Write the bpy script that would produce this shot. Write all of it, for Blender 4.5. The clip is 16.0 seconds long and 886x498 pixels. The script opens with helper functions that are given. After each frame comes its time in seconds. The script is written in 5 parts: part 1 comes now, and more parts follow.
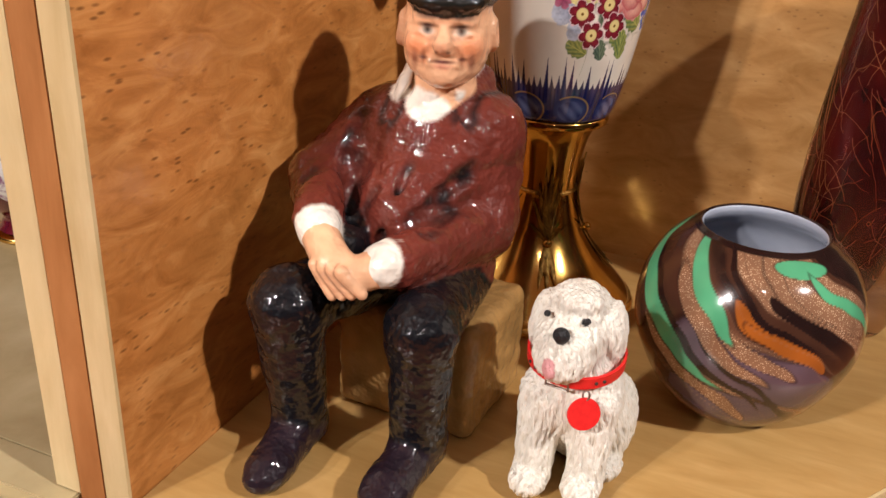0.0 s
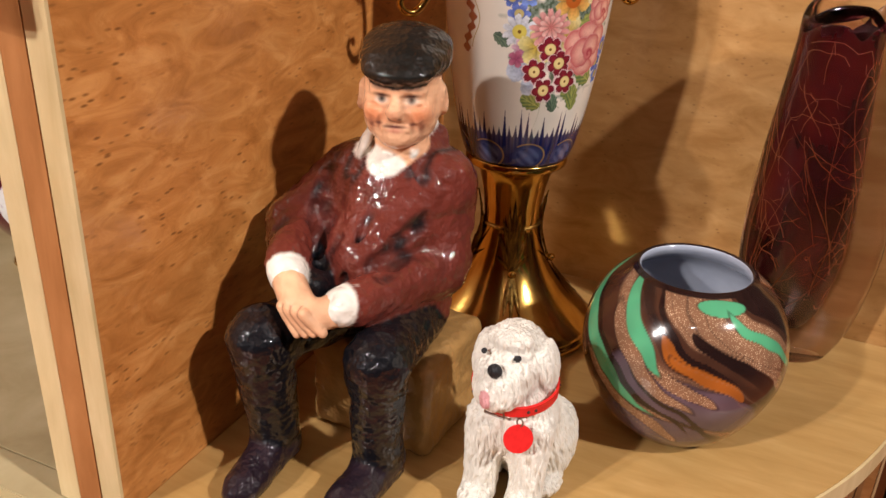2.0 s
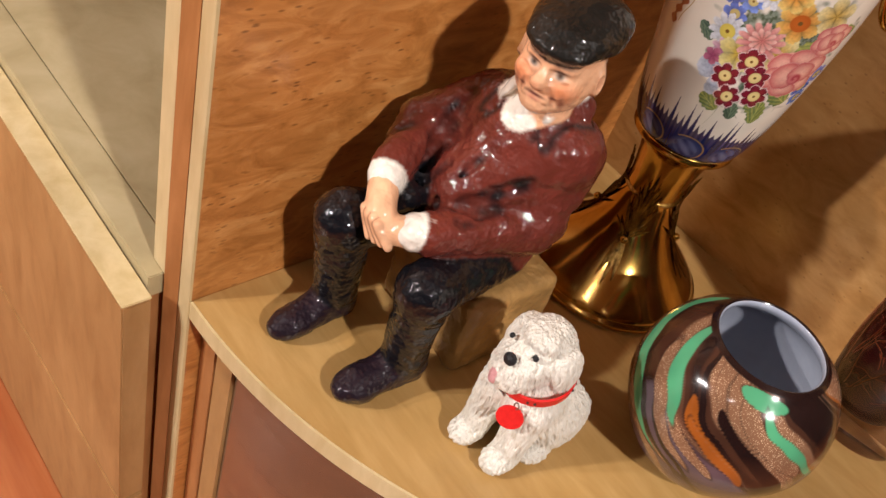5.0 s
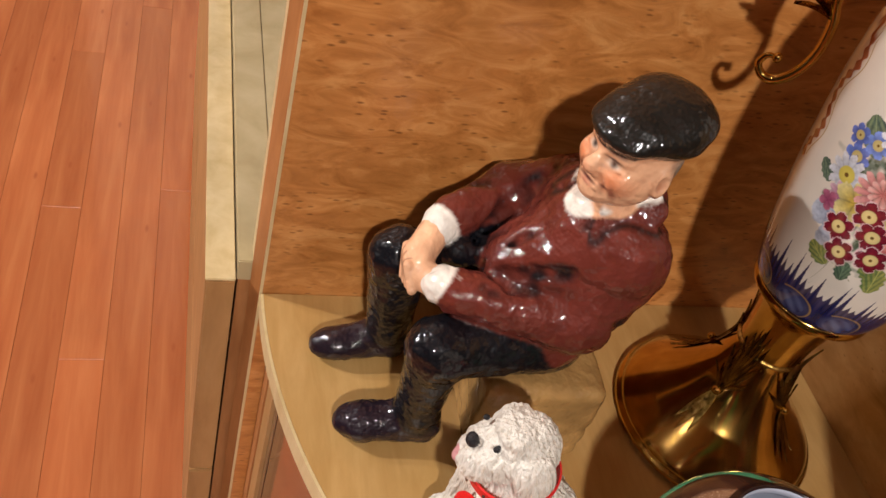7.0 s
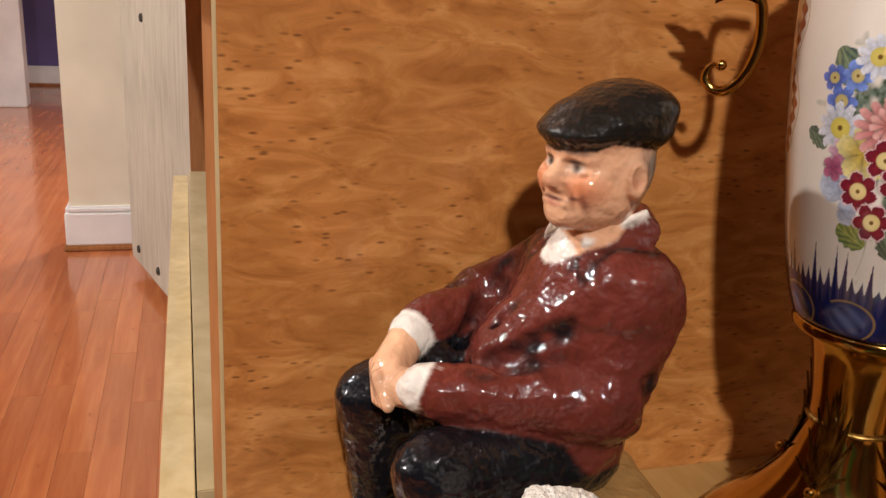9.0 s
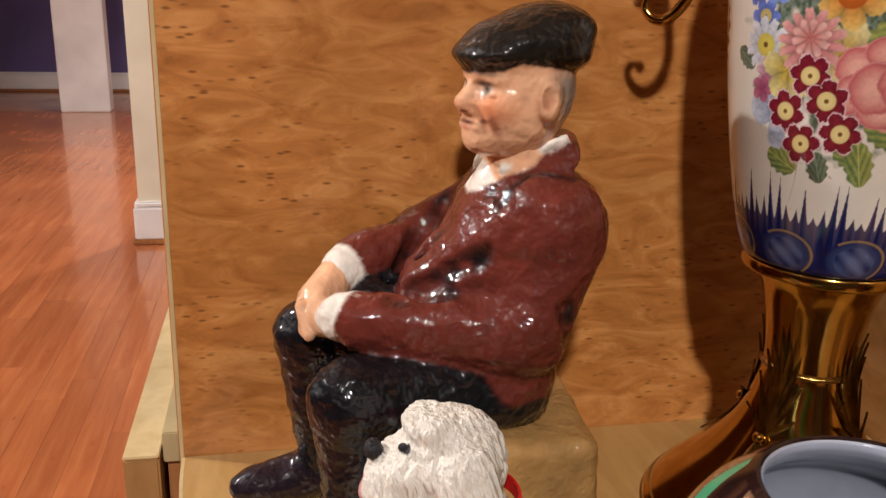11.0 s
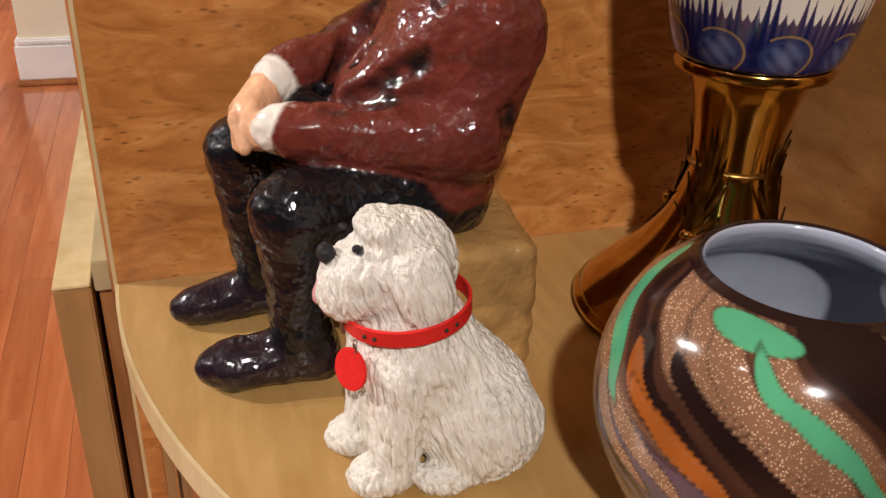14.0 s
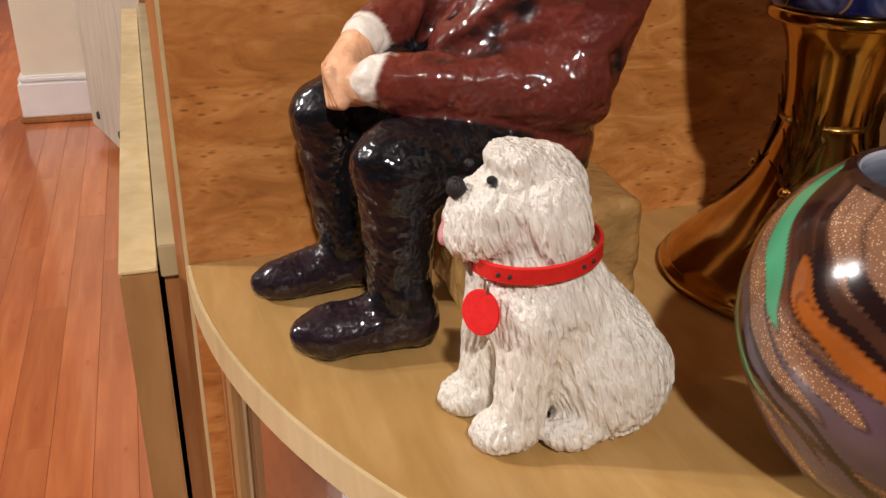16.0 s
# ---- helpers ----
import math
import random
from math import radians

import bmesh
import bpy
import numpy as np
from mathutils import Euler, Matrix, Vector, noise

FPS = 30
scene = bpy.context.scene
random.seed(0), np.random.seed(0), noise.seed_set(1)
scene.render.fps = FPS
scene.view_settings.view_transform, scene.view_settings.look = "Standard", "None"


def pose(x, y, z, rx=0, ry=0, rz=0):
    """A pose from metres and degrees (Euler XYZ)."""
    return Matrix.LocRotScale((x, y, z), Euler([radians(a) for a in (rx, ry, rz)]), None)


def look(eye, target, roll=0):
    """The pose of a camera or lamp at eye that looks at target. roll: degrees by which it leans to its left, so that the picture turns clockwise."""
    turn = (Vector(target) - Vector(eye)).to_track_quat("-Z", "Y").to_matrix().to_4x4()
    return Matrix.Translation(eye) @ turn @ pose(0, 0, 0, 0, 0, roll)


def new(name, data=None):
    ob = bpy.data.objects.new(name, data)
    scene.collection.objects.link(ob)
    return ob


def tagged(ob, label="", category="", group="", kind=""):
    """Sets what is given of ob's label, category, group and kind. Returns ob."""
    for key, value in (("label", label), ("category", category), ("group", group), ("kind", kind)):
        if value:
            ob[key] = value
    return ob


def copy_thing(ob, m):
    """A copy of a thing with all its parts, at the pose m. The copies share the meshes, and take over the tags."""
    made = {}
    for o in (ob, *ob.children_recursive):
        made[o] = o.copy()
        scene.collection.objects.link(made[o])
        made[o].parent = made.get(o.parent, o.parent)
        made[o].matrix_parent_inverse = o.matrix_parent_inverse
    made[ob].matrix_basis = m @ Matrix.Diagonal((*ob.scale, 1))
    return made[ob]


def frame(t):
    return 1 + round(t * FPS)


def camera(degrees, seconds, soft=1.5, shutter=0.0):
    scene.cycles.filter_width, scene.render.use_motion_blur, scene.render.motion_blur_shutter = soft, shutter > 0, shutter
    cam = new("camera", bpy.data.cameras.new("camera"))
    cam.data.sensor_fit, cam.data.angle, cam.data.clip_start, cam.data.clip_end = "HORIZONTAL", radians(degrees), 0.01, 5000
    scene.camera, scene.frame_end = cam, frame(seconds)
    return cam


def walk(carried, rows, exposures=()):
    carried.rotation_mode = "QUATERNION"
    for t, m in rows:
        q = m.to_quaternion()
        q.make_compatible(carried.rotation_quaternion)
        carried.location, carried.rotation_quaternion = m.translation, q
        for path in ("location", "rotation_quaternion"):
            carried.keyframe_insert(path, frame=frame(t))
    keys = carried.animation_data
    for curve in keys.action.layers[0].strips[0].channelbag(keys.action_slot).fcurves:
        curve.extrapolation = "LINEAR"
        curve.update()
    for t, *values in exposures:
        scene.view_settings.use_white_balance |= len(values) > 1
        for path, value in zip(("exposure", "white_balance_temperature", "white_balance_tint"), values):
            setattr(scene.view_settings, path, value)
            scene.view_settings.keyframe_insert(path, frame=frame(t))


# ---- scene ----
# World: origin at the foot of the cabinet's side panel, x along its back panel, y into the cabinet, floor at z = 0.
cam = camera(54.3, 16.0, soft=1.5, shutter=0.0)
PLAN = pose(0, 0, 0, 0, 0, 21.84) @ pose(0.144, -0.329, 0)
PATH = [
    (0, 0.0007, 0.0032, 0.8455, 65.13, -2.92, 1.32),
    (0.5, 0.0171, 0.0134, 0.8424, 64.48, -4.39, 0.41),
    (1, 0.0253, -0.0114, 0.8533, 64.51, -4.15, 1.64),
    (1.5, 0.0453, -0.0360, 0.8793, 64.80, -2.84, 2.74),
    (2, 0.0413, -0.0350, 0.8936, 64.85, -2.09, 3.08),
    (2.5, -0.0035, -0.0099, 0.9004, 63.36, -4.20, 0.53),
    (3, -0.0193, -0.0097, 1.0065, 57.54, -4.52, 0.14),
    (3.5, -0.0034, -0.0031, 1.0323, 51.97, -6.88, 2.93),
    (4, 0.0248, 0.0229, 1.0119, 50.35, -11.07, 8.82),
    (4.2, 0.0452, 0.0231, 0.9995, 48.97, -11.73, 15.40),
    (6.3, 0.1349, 0.0831, 0.9963, 42.19, -18.94, 45.65),
    (6.5, 0.1557, 0.0987, 0.9969, 41.61, -18.35, 51.63),
    (7, 0.2041, 0.1266, 1.0030, 45.44, -14.21, 57.79),
    (7.5, 0.2203, 0.1478, 0.9789, 50.59, -11.26, 56.94),
    (8, 0.2077, 0.1278, 0.9343, 58.32, -8.36, 55.32),
    (8.5, 0.2291, 0.1434, 0.8872, 69.81, -4.70, 52.19),
    (9, 0.2502, 0.1574, 0.8369, 72.97, -3.09, 52.15),
    (9.2, 0.2533, 0.1668, 0.8303, 73.68, -2.43, 51.97),
    (11.3, 0.3019, 0.2168, 0.8061, 72.96, -1.56, 57.47),
    (11.5, 0.3017, 0.2191, 0.8070, 72.62, -1.54, 56.83),
    (12, 0.2990, 0.2186, 0.8119, 71.81, -1.56, 55.08),
    (12.5, 0.2868, 0.2143, 0.8153, 70.97, -0.72, 52.86),
    (13, 0.2800, 0.2125, 0.8293, 69.74, -0.22, 51.18),
    (13.5, 0.2891, 0.2049, 0.8347, 64.89, -1.40, 50.90),
    (14, 0.2924, 0.1988, 0.7931, 62.57, -1.99, 50.75),
    (14.5, 0.2925, 0.1888, 0.7870, 61.66, -2.36, 50.72),
    (15, 0.2864, 0.1801, 0.7753, 60.96, -2.28, 50.55),
    (15.5, 0.2749, 0.1689, 0.7647, 61.05, -1.74, 50.32),
    (16, 0.2637, 0.1593, 0.7522, 65.30, -1.07, 49.62),
]
walk(cam, [(t, PLAN @ pose(x, y, z, rx, ry, rz)) for t, x, y, z, rx, ry, rz in PATH],
     exposures=[(0, 0.08), (4.2, 0.06), (6.3, -0.12), (9.2, -0.18), (16, -0.2)])

# ---- world and lamps ----
world = bpy.data.worlds.new("world")
scene.world = world
world.use_nodes = True
world.node_tree.nodes["Background"].inputs[0].default_value = (0.9, 0.75, 0.6, 1)
world.node_tree.nodes["Background"].inputs[1].default_value = 0.006

LAMPS = [  # x, y, watts, radius, aim: two traced from shadows, then three added fills
    (2.10, -0.36, 29, 0.06, (0.12, 0.2, 0.7)),
    (-0.85, -2.45, 32, 0.06, (0.12, 0.2, 0.7)),
    # weak front fill, added for highlights
    (0.75, -1.45, 1.0, 0.05, (0.12, 0.2, 0.7)),
    # added to brighten the cream wall end
    (-1.4, -2.9, 58, 0.07, (-2.5, 0.5, 0.6)),
    # added to light the far room
    (-3.7, 0.5, 46, 0.09, (-3.7, 0.5, 0.0)),
]
CEILING = 2.42
SHELF = 0.547
TAU = 2 * math.pi


# ---- helpers for meshes ----
def mesh_object(name, verts, faces, material, parent=None, label="", smooth=True):
    me = bpy.data.meshes.new(name)
    me.from_pydata([tuple(map(float, v)) for v in verts], [], faces)
    me.update()
    if smooth:
        me.shade_smooth()
    for m in material if isinstance(material, (list, tuple)) else [material]:
        me.materials.append(m)
    ob = new(name, me)
    if parent:
        ob.parent = parent
    if label:
        tagged(ob, label)
    return ob


def part(name, bm, material, parent=None, label="", smooth=False):
    me = bpy.data.meshes.new(name)
    bm.to_mesh(me)
    bm.free()
    if smooth:
        me.shade_smooth()
    for m in material if isinstance(material, (list, tuple)) else [material]:
        me.materials.append(m)
    ob = new(name, me)
    if parent:
        ob.parent = parent
    if label:
        tagged(ob, label)
    return ob


def thing(name, label, category, group="", kind="", at=(0, 0, 0)):
    ob = new(name)
    ob.location = at
    ob.empty_display_size = 0.02
    return tagged(ob, label, category, group, kind)


def box_mesh(x0, x1, y0, y1, z0, z1, bevel=0.0, segments=2):
    bm = bmesh.new()
    bmesh.ops.create_cube(bm, size=1)
    for v in bm.verts:
        v.co = Vector(((x0 + x1) / 2 + v.co.x * (x1 - x0), (y0 + y1) / 2 + v.co.y * (y1 - y0), (z0 + z1) / 2 + v.co.z * (z1 - z0)))
    if bevel:
        bmesh.ops.bevel(bm, geom=bm.edges[:], offset=bevel, segments=segments, affect="EDGES")
    return bm


def prism(outline, z0, z1, bevel=0.0):
    """An upright prism over an outline of (x, y)."""
    bm = bmesh.new()
    low = [bm.verts.new((x, y, z0)) for x, y in outline]
    high = [bm.verts.new((x, y, z1)) for x, y in outline]
    n = len(outline)
    bm.faces.new(low[::-1])
    bm.faces.new(high)
    for i in range(n):
        bm.faces.new((low[i], low[(i + 1) % n], high[(i + 1) % n], high[i]))
    bmesh.ops.recalc_face_normals(bm, faces=bm.faces[:])
    if bevel:
        bmesh.ops.bevel(bm, geom=bm.edges[:], offset=bevel, segments=2, affect="EDGES")
    return bm


def smooth_profile(points, steps):
    """Catmull-Rom through (r, z) points."""
    out = []
    for i in range(len(points) - 1):
        p0, p1, p2, p3 = (np.array(points[min(max(j, 0), len(points) - 1)], float) for j in (i - 1, i, i + 1, i + 2))
        for k in range(steps):
            t = k / steps
            out.append(0.5 * (2 * p1 + (p2 - p0) * t + (2 * p0 - 5 * p1 + 4 * p2 - p3) * t * t + (3 * p1 - p0 - 3 * p2 + p3) * t ** 3))
    out.append(np.array(points[-1], float))
    return out


def lathe(name, profile, material, parent=None, label="", segments=64, shape=None, at=(0, 0, 0)):
    """A turned body from (r, z) pairs; shape(angle, r, z) may bend each point."""
    verts, faces = [], []
    n = len(profile)
    for i in range(segments):
        a = TAU * i / segments
        for r, z in profile:
            p = shape(a, r, z) if shape else (r * math.cos(a), r * math.sin(a), z)
            verts.append((p[0] + at[0], p[1] + at[1], p[2] + at[2]))
    for i in range(segments):
        for j in range(n - 1):
            a, b = i * n + j, ((i + 1) % segments) * n + j
            faces.append((a, b, b + 1, a + 1))
    return mesh_object(name, verts, faces, material, parent, label)


def tube(points, radius, sides=10, closed=False):
    """A bmesh tube along points; radius is a number or one per point."""
    bm = bmesh.new()
    pts = [Vector(p) for p in points]
    n = len(pts)
    rings = []
    side = Vector((0, 0, 1))
    for i, p in enumerate(pts):
        ahead = (pts[(i + 1) % n] - pts[i - 1]) if closed else (pts[min(i + 1, n - 1)] - pts[max(i - 1, 0)])
        ahead.normalize()
        if abs(ahead.dot(side)) > 0.98:
            side = Vector((1, 0.2, 0))
        u = (side - ahead * side.dot(ahead)).normalized()
        w = ahead.cross(u)
        side = u
        r = radius[i] if isinstance(radius, (list, tuple, np.ndarray)) else radius
        rings.append([bm.verts.new(p + u * (r * math.cos(TAU * k / sides)) + w * (r * math.sin(TAU * k / sides))) for k in range(sides)])
    for i in range(n if closed else n - 1):
        a, b = rings[i], rings[(i + 1) % n]
        for k in range(sides):
            bm.faces.new((a[k], a[(k + 1) % sides], b[(k + 1) % sides], b[k]))
    if not closed:
        bm.faces.new(rings[0][::-1])
        bm.faces.new(rings[-1])
    bmesh.ops.recalc_face_normals(bm, faces=bm.faces[:])
    return bm


def spline(points, steps=8):
    return [tuple(p) for p in smooth_profile(points, steps)]


def join_into(bm, other):
    """Adds the bmesh other to bm."""
    me = bpy.data.meshes.new("joined")
    other.to_mesh(me)
    other.free()
    bm.from_mesh(me)
    bpy.data.meshes.remove(me)
    return bm


# ---- noise and solid modelling with distance fields ----
def lattice(p, scale, seed=0):
    """Smooth value noise in -1..1 at points p (n x 3), with cells of the sizes in scale."""
    q = np.asarray(p, float) / np.asarray(scale, float)
    i = np.floor(q).astype(np.int64)
    f = q - i
    f = f * f * (3 - 2 * f)
    total = np.zeros(len(q))
    for dx in (0, 1):
        for dy in (0, 1):
            for dz in (0, 1):
                h = (i[:, 0] + dx) * 73856093 ^ (i[:, 1] + dy) * 19349663 ^ (i[:, 2] + dz) * 83492791 ^ seed * 2654435761
                h = (h ^ (h >> 13)) * 1274126177
                v = ((h ^ (h >> 16)) & 65535) / 32767.5 - 1
                w = (f[:, 0] if dx else 1 - f[:, 0]) * (f[:, 1] if dy else 1 - f[:, 1]) * (f[:, 2] if dz else 1 - f[:, 2])
                total += v * w
    return total


def ball(c, r, turn=(0, 0, 0)):
    """Distance to an ellipsoid with radii r, turned by degrees."""
    r = np.array(r if isinstance(r, (tuple, list)) else (r, r, r), np.float32)
    m = np.array(turn if isinstance(turn, Matrix) else Euler([radians(a) for a in turn]).to_matrix(), np.float32)
    c = np.array(c, np.float32)

    def f(p):
        q = (p - c) @ m
        k0 = np.sqrt(((q / r) ** 2).sum(-1)) + 1e-9
        k1 = np.sqrt(((q / r ** 2) ** 2).sum(-1)) + 1e-9
        return k0 * (k0 - 1) / k1
    return f


def flap(tip, back, normal, wide, thick):
    """A flat oval flap from tip to back whose face looks along normal."""
    tip, back, n = Vector(tip), Vector(back), Vector(normal).normalized()
    u = (back - tip)
    half = u.length / 2
    u = (u - n * u.dot(n)).normalized()
    turn = Matrix((u, n.cross(u), n)).transposed()
    return ball(tuple((tip + back) / 2), (half, wide, thick), turn)


def limb(a, b, ra, rb):
    """Distance to a tapered limb from a to b."""
    a, b = np.array(a, np.float32), np.array(b, np.float32)

    def f(p):
        d = b - a
        t = np.clip(((p - a) @ d) / (d @ d), 0, 1)
        return np.sqrt(((p - a - t[..., None] * d) ** 2).sum(-1)) - (ra + (rb - ra) * t)
    return f


def slab(c, half, rounding, turn=(0, 0, 0)):
    """Distance to a rounded box."""
    m = np.array(Euler([radians(a) for a in turn]).to_matrix(), np.float32)
    c, half = np.array(c, np.float32), np.array(half, np.float32) - rounding

    def f(p):
        q = np.abs((p - c) @ m) - half
        return np.sqrt((np.maximum(q, 0) ** 2).sum(-1)) + np.minimum(q.max(-1), 0) - rounding
    return f


def blended(solids, p):
    """Smooth union of (distance, colour, blend); a negative blend carves."""
    total = None
    for f, _, k in solids:
        d = f(p)
        if total is None:
            total = d
        elif k < 0:
            h = np.clip(0.5 - 0.5 * (total + d) / -k, 0, 1)
            total = total + (-d - total) * h - k * h * (1 - h)
        else:
            h = np.clip(0.5 + 0.5 * (d - total) / k, 0, 1)
            total = d + (total - d) * h - k * h * (1 - h)
    return total


def close_by(solids, p, reach):
    """The solids that matter within reach of p."""
    ds = [float(f(p)[0]) for f, _, _ in solids]
    least = min(d for d, (_, _, k) in zip(ds, solids) if k >= 0)
    return [s for d, s in zip(ds, solids) if d < (least + 1.8 * reach + 0.012 if s[2] >= 0 else 1.2 * reach + 0.008)]


def skin(solids, low, high, cell):
    """Vertices and quads of the zero surface of the solids within a box."""
    low, high = np.array(low, np.float32), np.array(high, np.float32)
    size = np.ceil((high - low) / cell).astype(int) + 1
    axes = [low[k] + cell * np.arange(size[k], dtype=np.float32) for k in range(3)]
    d = np.full(size, 1.0, np.float32)
    block = 14
    for i0 in range(0, size[0], block):
        for j0 in range(0, size[1], block):
            mid = np.stack([np.full(size[2], axes[0][min(i0 + block // 2, size[0] - 1)]), np.full(size[2], axes[1][min(j0 + block // 2, size[1] - 1)]), axes[2]], 1)[block // 2::block]
            near = np.abs(blended(solids, mid)) < 1.5 * block * cell + 0.004
            for n_k, k0 in enumerate(range(0, size[2], block)):
                box = (slice(i0, i0 + block), slice(j0, j0 + block), slice(k0, k0 + block))
                if n_k >= len(near) or near[n_k]:
                    grid = np.stack(np.meshgrid(axes[0][box[0]], axes[1][box[1]], axes[2][box[2]], indexing="ij"), -1)
                    d[box] = blended(close_by(solids, mid[n_k:n_k + 1], block * cell) if n_k < len(near) else solids, grid)
                else:
                    d[box] = blended(solids, mid[n_k:n_k + 1])[0]
    inside = d < 0
    n = [s - 1 for s in size]
    count = np.zeros(n, np.int8)
    for dx in (0, 1):
        for dy in (0, 1):
            for dz in (0, 1):
                count += inside[dx:dx + n[0], dy:dy + n[1], dz:dz + n[2]]
    cells = np.argwhere((count > 0) & (count < 8))
    number = -np.ones(n, np.int64)
    number[tuple(cells.T)] = np.arange(len(cells))
    total, hits = np.zeros((len(cells), 3)), np.zeros(len(cells))
    corners = [(a, b, c) for a in (0, 1) for b in (0, 1) for c in (0, 1)]
    for u in corners:
        for v in corners:
            if sum(abs(x - y) for x, y in zip(u, v)) == 1 and u < v:
                du, dv = d[tuple((cells + u).T)], d[tuple((cells + v).T)]
                cross = (du < 0) != (dv < 0)
                t = np.where(cross, du / np.where(cross, du - dv, 1), 0)
                total += np.where(cross[:, None], np.array(u) + t[:, None] * (np.array(v) - np.array(u)), 0)
                hits += cross
    verts = low + cell * (cells + total / hits[:, None])
    faces = []
    for axis in range(3):
        b, c = (axis + 1) % 3, (axis + 2) % 3
        step = np.eye(3, dtype=int)[axis]
        lo = [slice(0, size[k] - 1) if k == axis else slice(1, size[k] - 1) for k in range(3)]
        hi = [slice(1, size[k]) if k == axis else slice(1, size[k] - 1) for k in range(3)]
        cross = inside[tuple(lo)] != inside[tuple(hi)]
        at = np.argwhere(cross)
        at[:, b] += 1
        at[:, c] += 1
        first = inside[tuple(at.T)]
        eb, ec = np.eye(3, dtype=int)[b], np.eye(3, dtype=int)[c]
        quad = np.stack([number[tuple((at - s).T)] for s in (0 * eb, eb, eb + ec, ec)], 1)
        quad[~first] = quad[~first][:, ::-1]
        faces.append(quad[(quad >= 0).all(1)])
    return verts, np.concatenate(faces)


def nearest_colour(solids, verts):
    """The colour of the nearest solid at each vertex."""
    ds = np.stack([f(verts.astype(np.float32)) if k >= 0 else np.full(len(verts), 9.0) for f, _, k in solids], 1)
    return np.array([c for _, c, _ in solids])[ds.argmin(1)]


def normals_of(verts, faces):
    a, b, c, d = (verts[faces[:, k]] for k in range(4))
    fn = np.cross(c - a, d - b)
    vn = np.zeros_like(verts)
    for k in range(4):
        np.add.at(vn, faces[:, k], fn)
    return vn / (np.linalg.norm(vn, axis=1)[:, None] + 1e-12)


def painted_mesh(name, verts, faces, colours, material, parent=None, label="", alpha=None):
    """A smooth mesh of quads whose paint is a colour attribute."""
    me = bpy.data.meshes.new(name)
    me.vertices.add(len(verts))
    me.vertices.foreach_set("co", np.asarray(verts, np.float32).ravel())
    me.loops.add(4 * len(faces))
    me.loops.foreach_set("vertex_index", np.asarray(faces, np.int32).ravel())
    me.polygons.add(len(faces))
    me.polygons.foreach_set("loop_start", np.arange(0, 4 * len(faces), 4, dtype=np.int32))
    me.update(calc_edges=True)
    me.shade_smooth()
    me.materials.append(material)
    layer = me.color_attributes.new("paint", "FLOAT_COLOR", "POINT")
    layer.data.foreach_set("color", np.concatenate([np.clip(colours, 0.001, 1), (np.ones(len(colours)) if alpha is None else alpha)[:, None]], 1).astype(np.float32).ravel())
    ob = new(name, me)
    if parent:
        ob.parent = parent
    return tagged(ob, label)


def blur_colours(colours, faces, rounds):
    for _ in range(rounds):
        total, n = colours.copy(), np.ones(len(colours))
        for k in range(4):
            np.add.at(total, faces[:, k], colours[faces[:, (k + 1) % 4]])
            np.add.at(n, faces[:, k], 1)
        colours = total / n[:, None]
    return colours


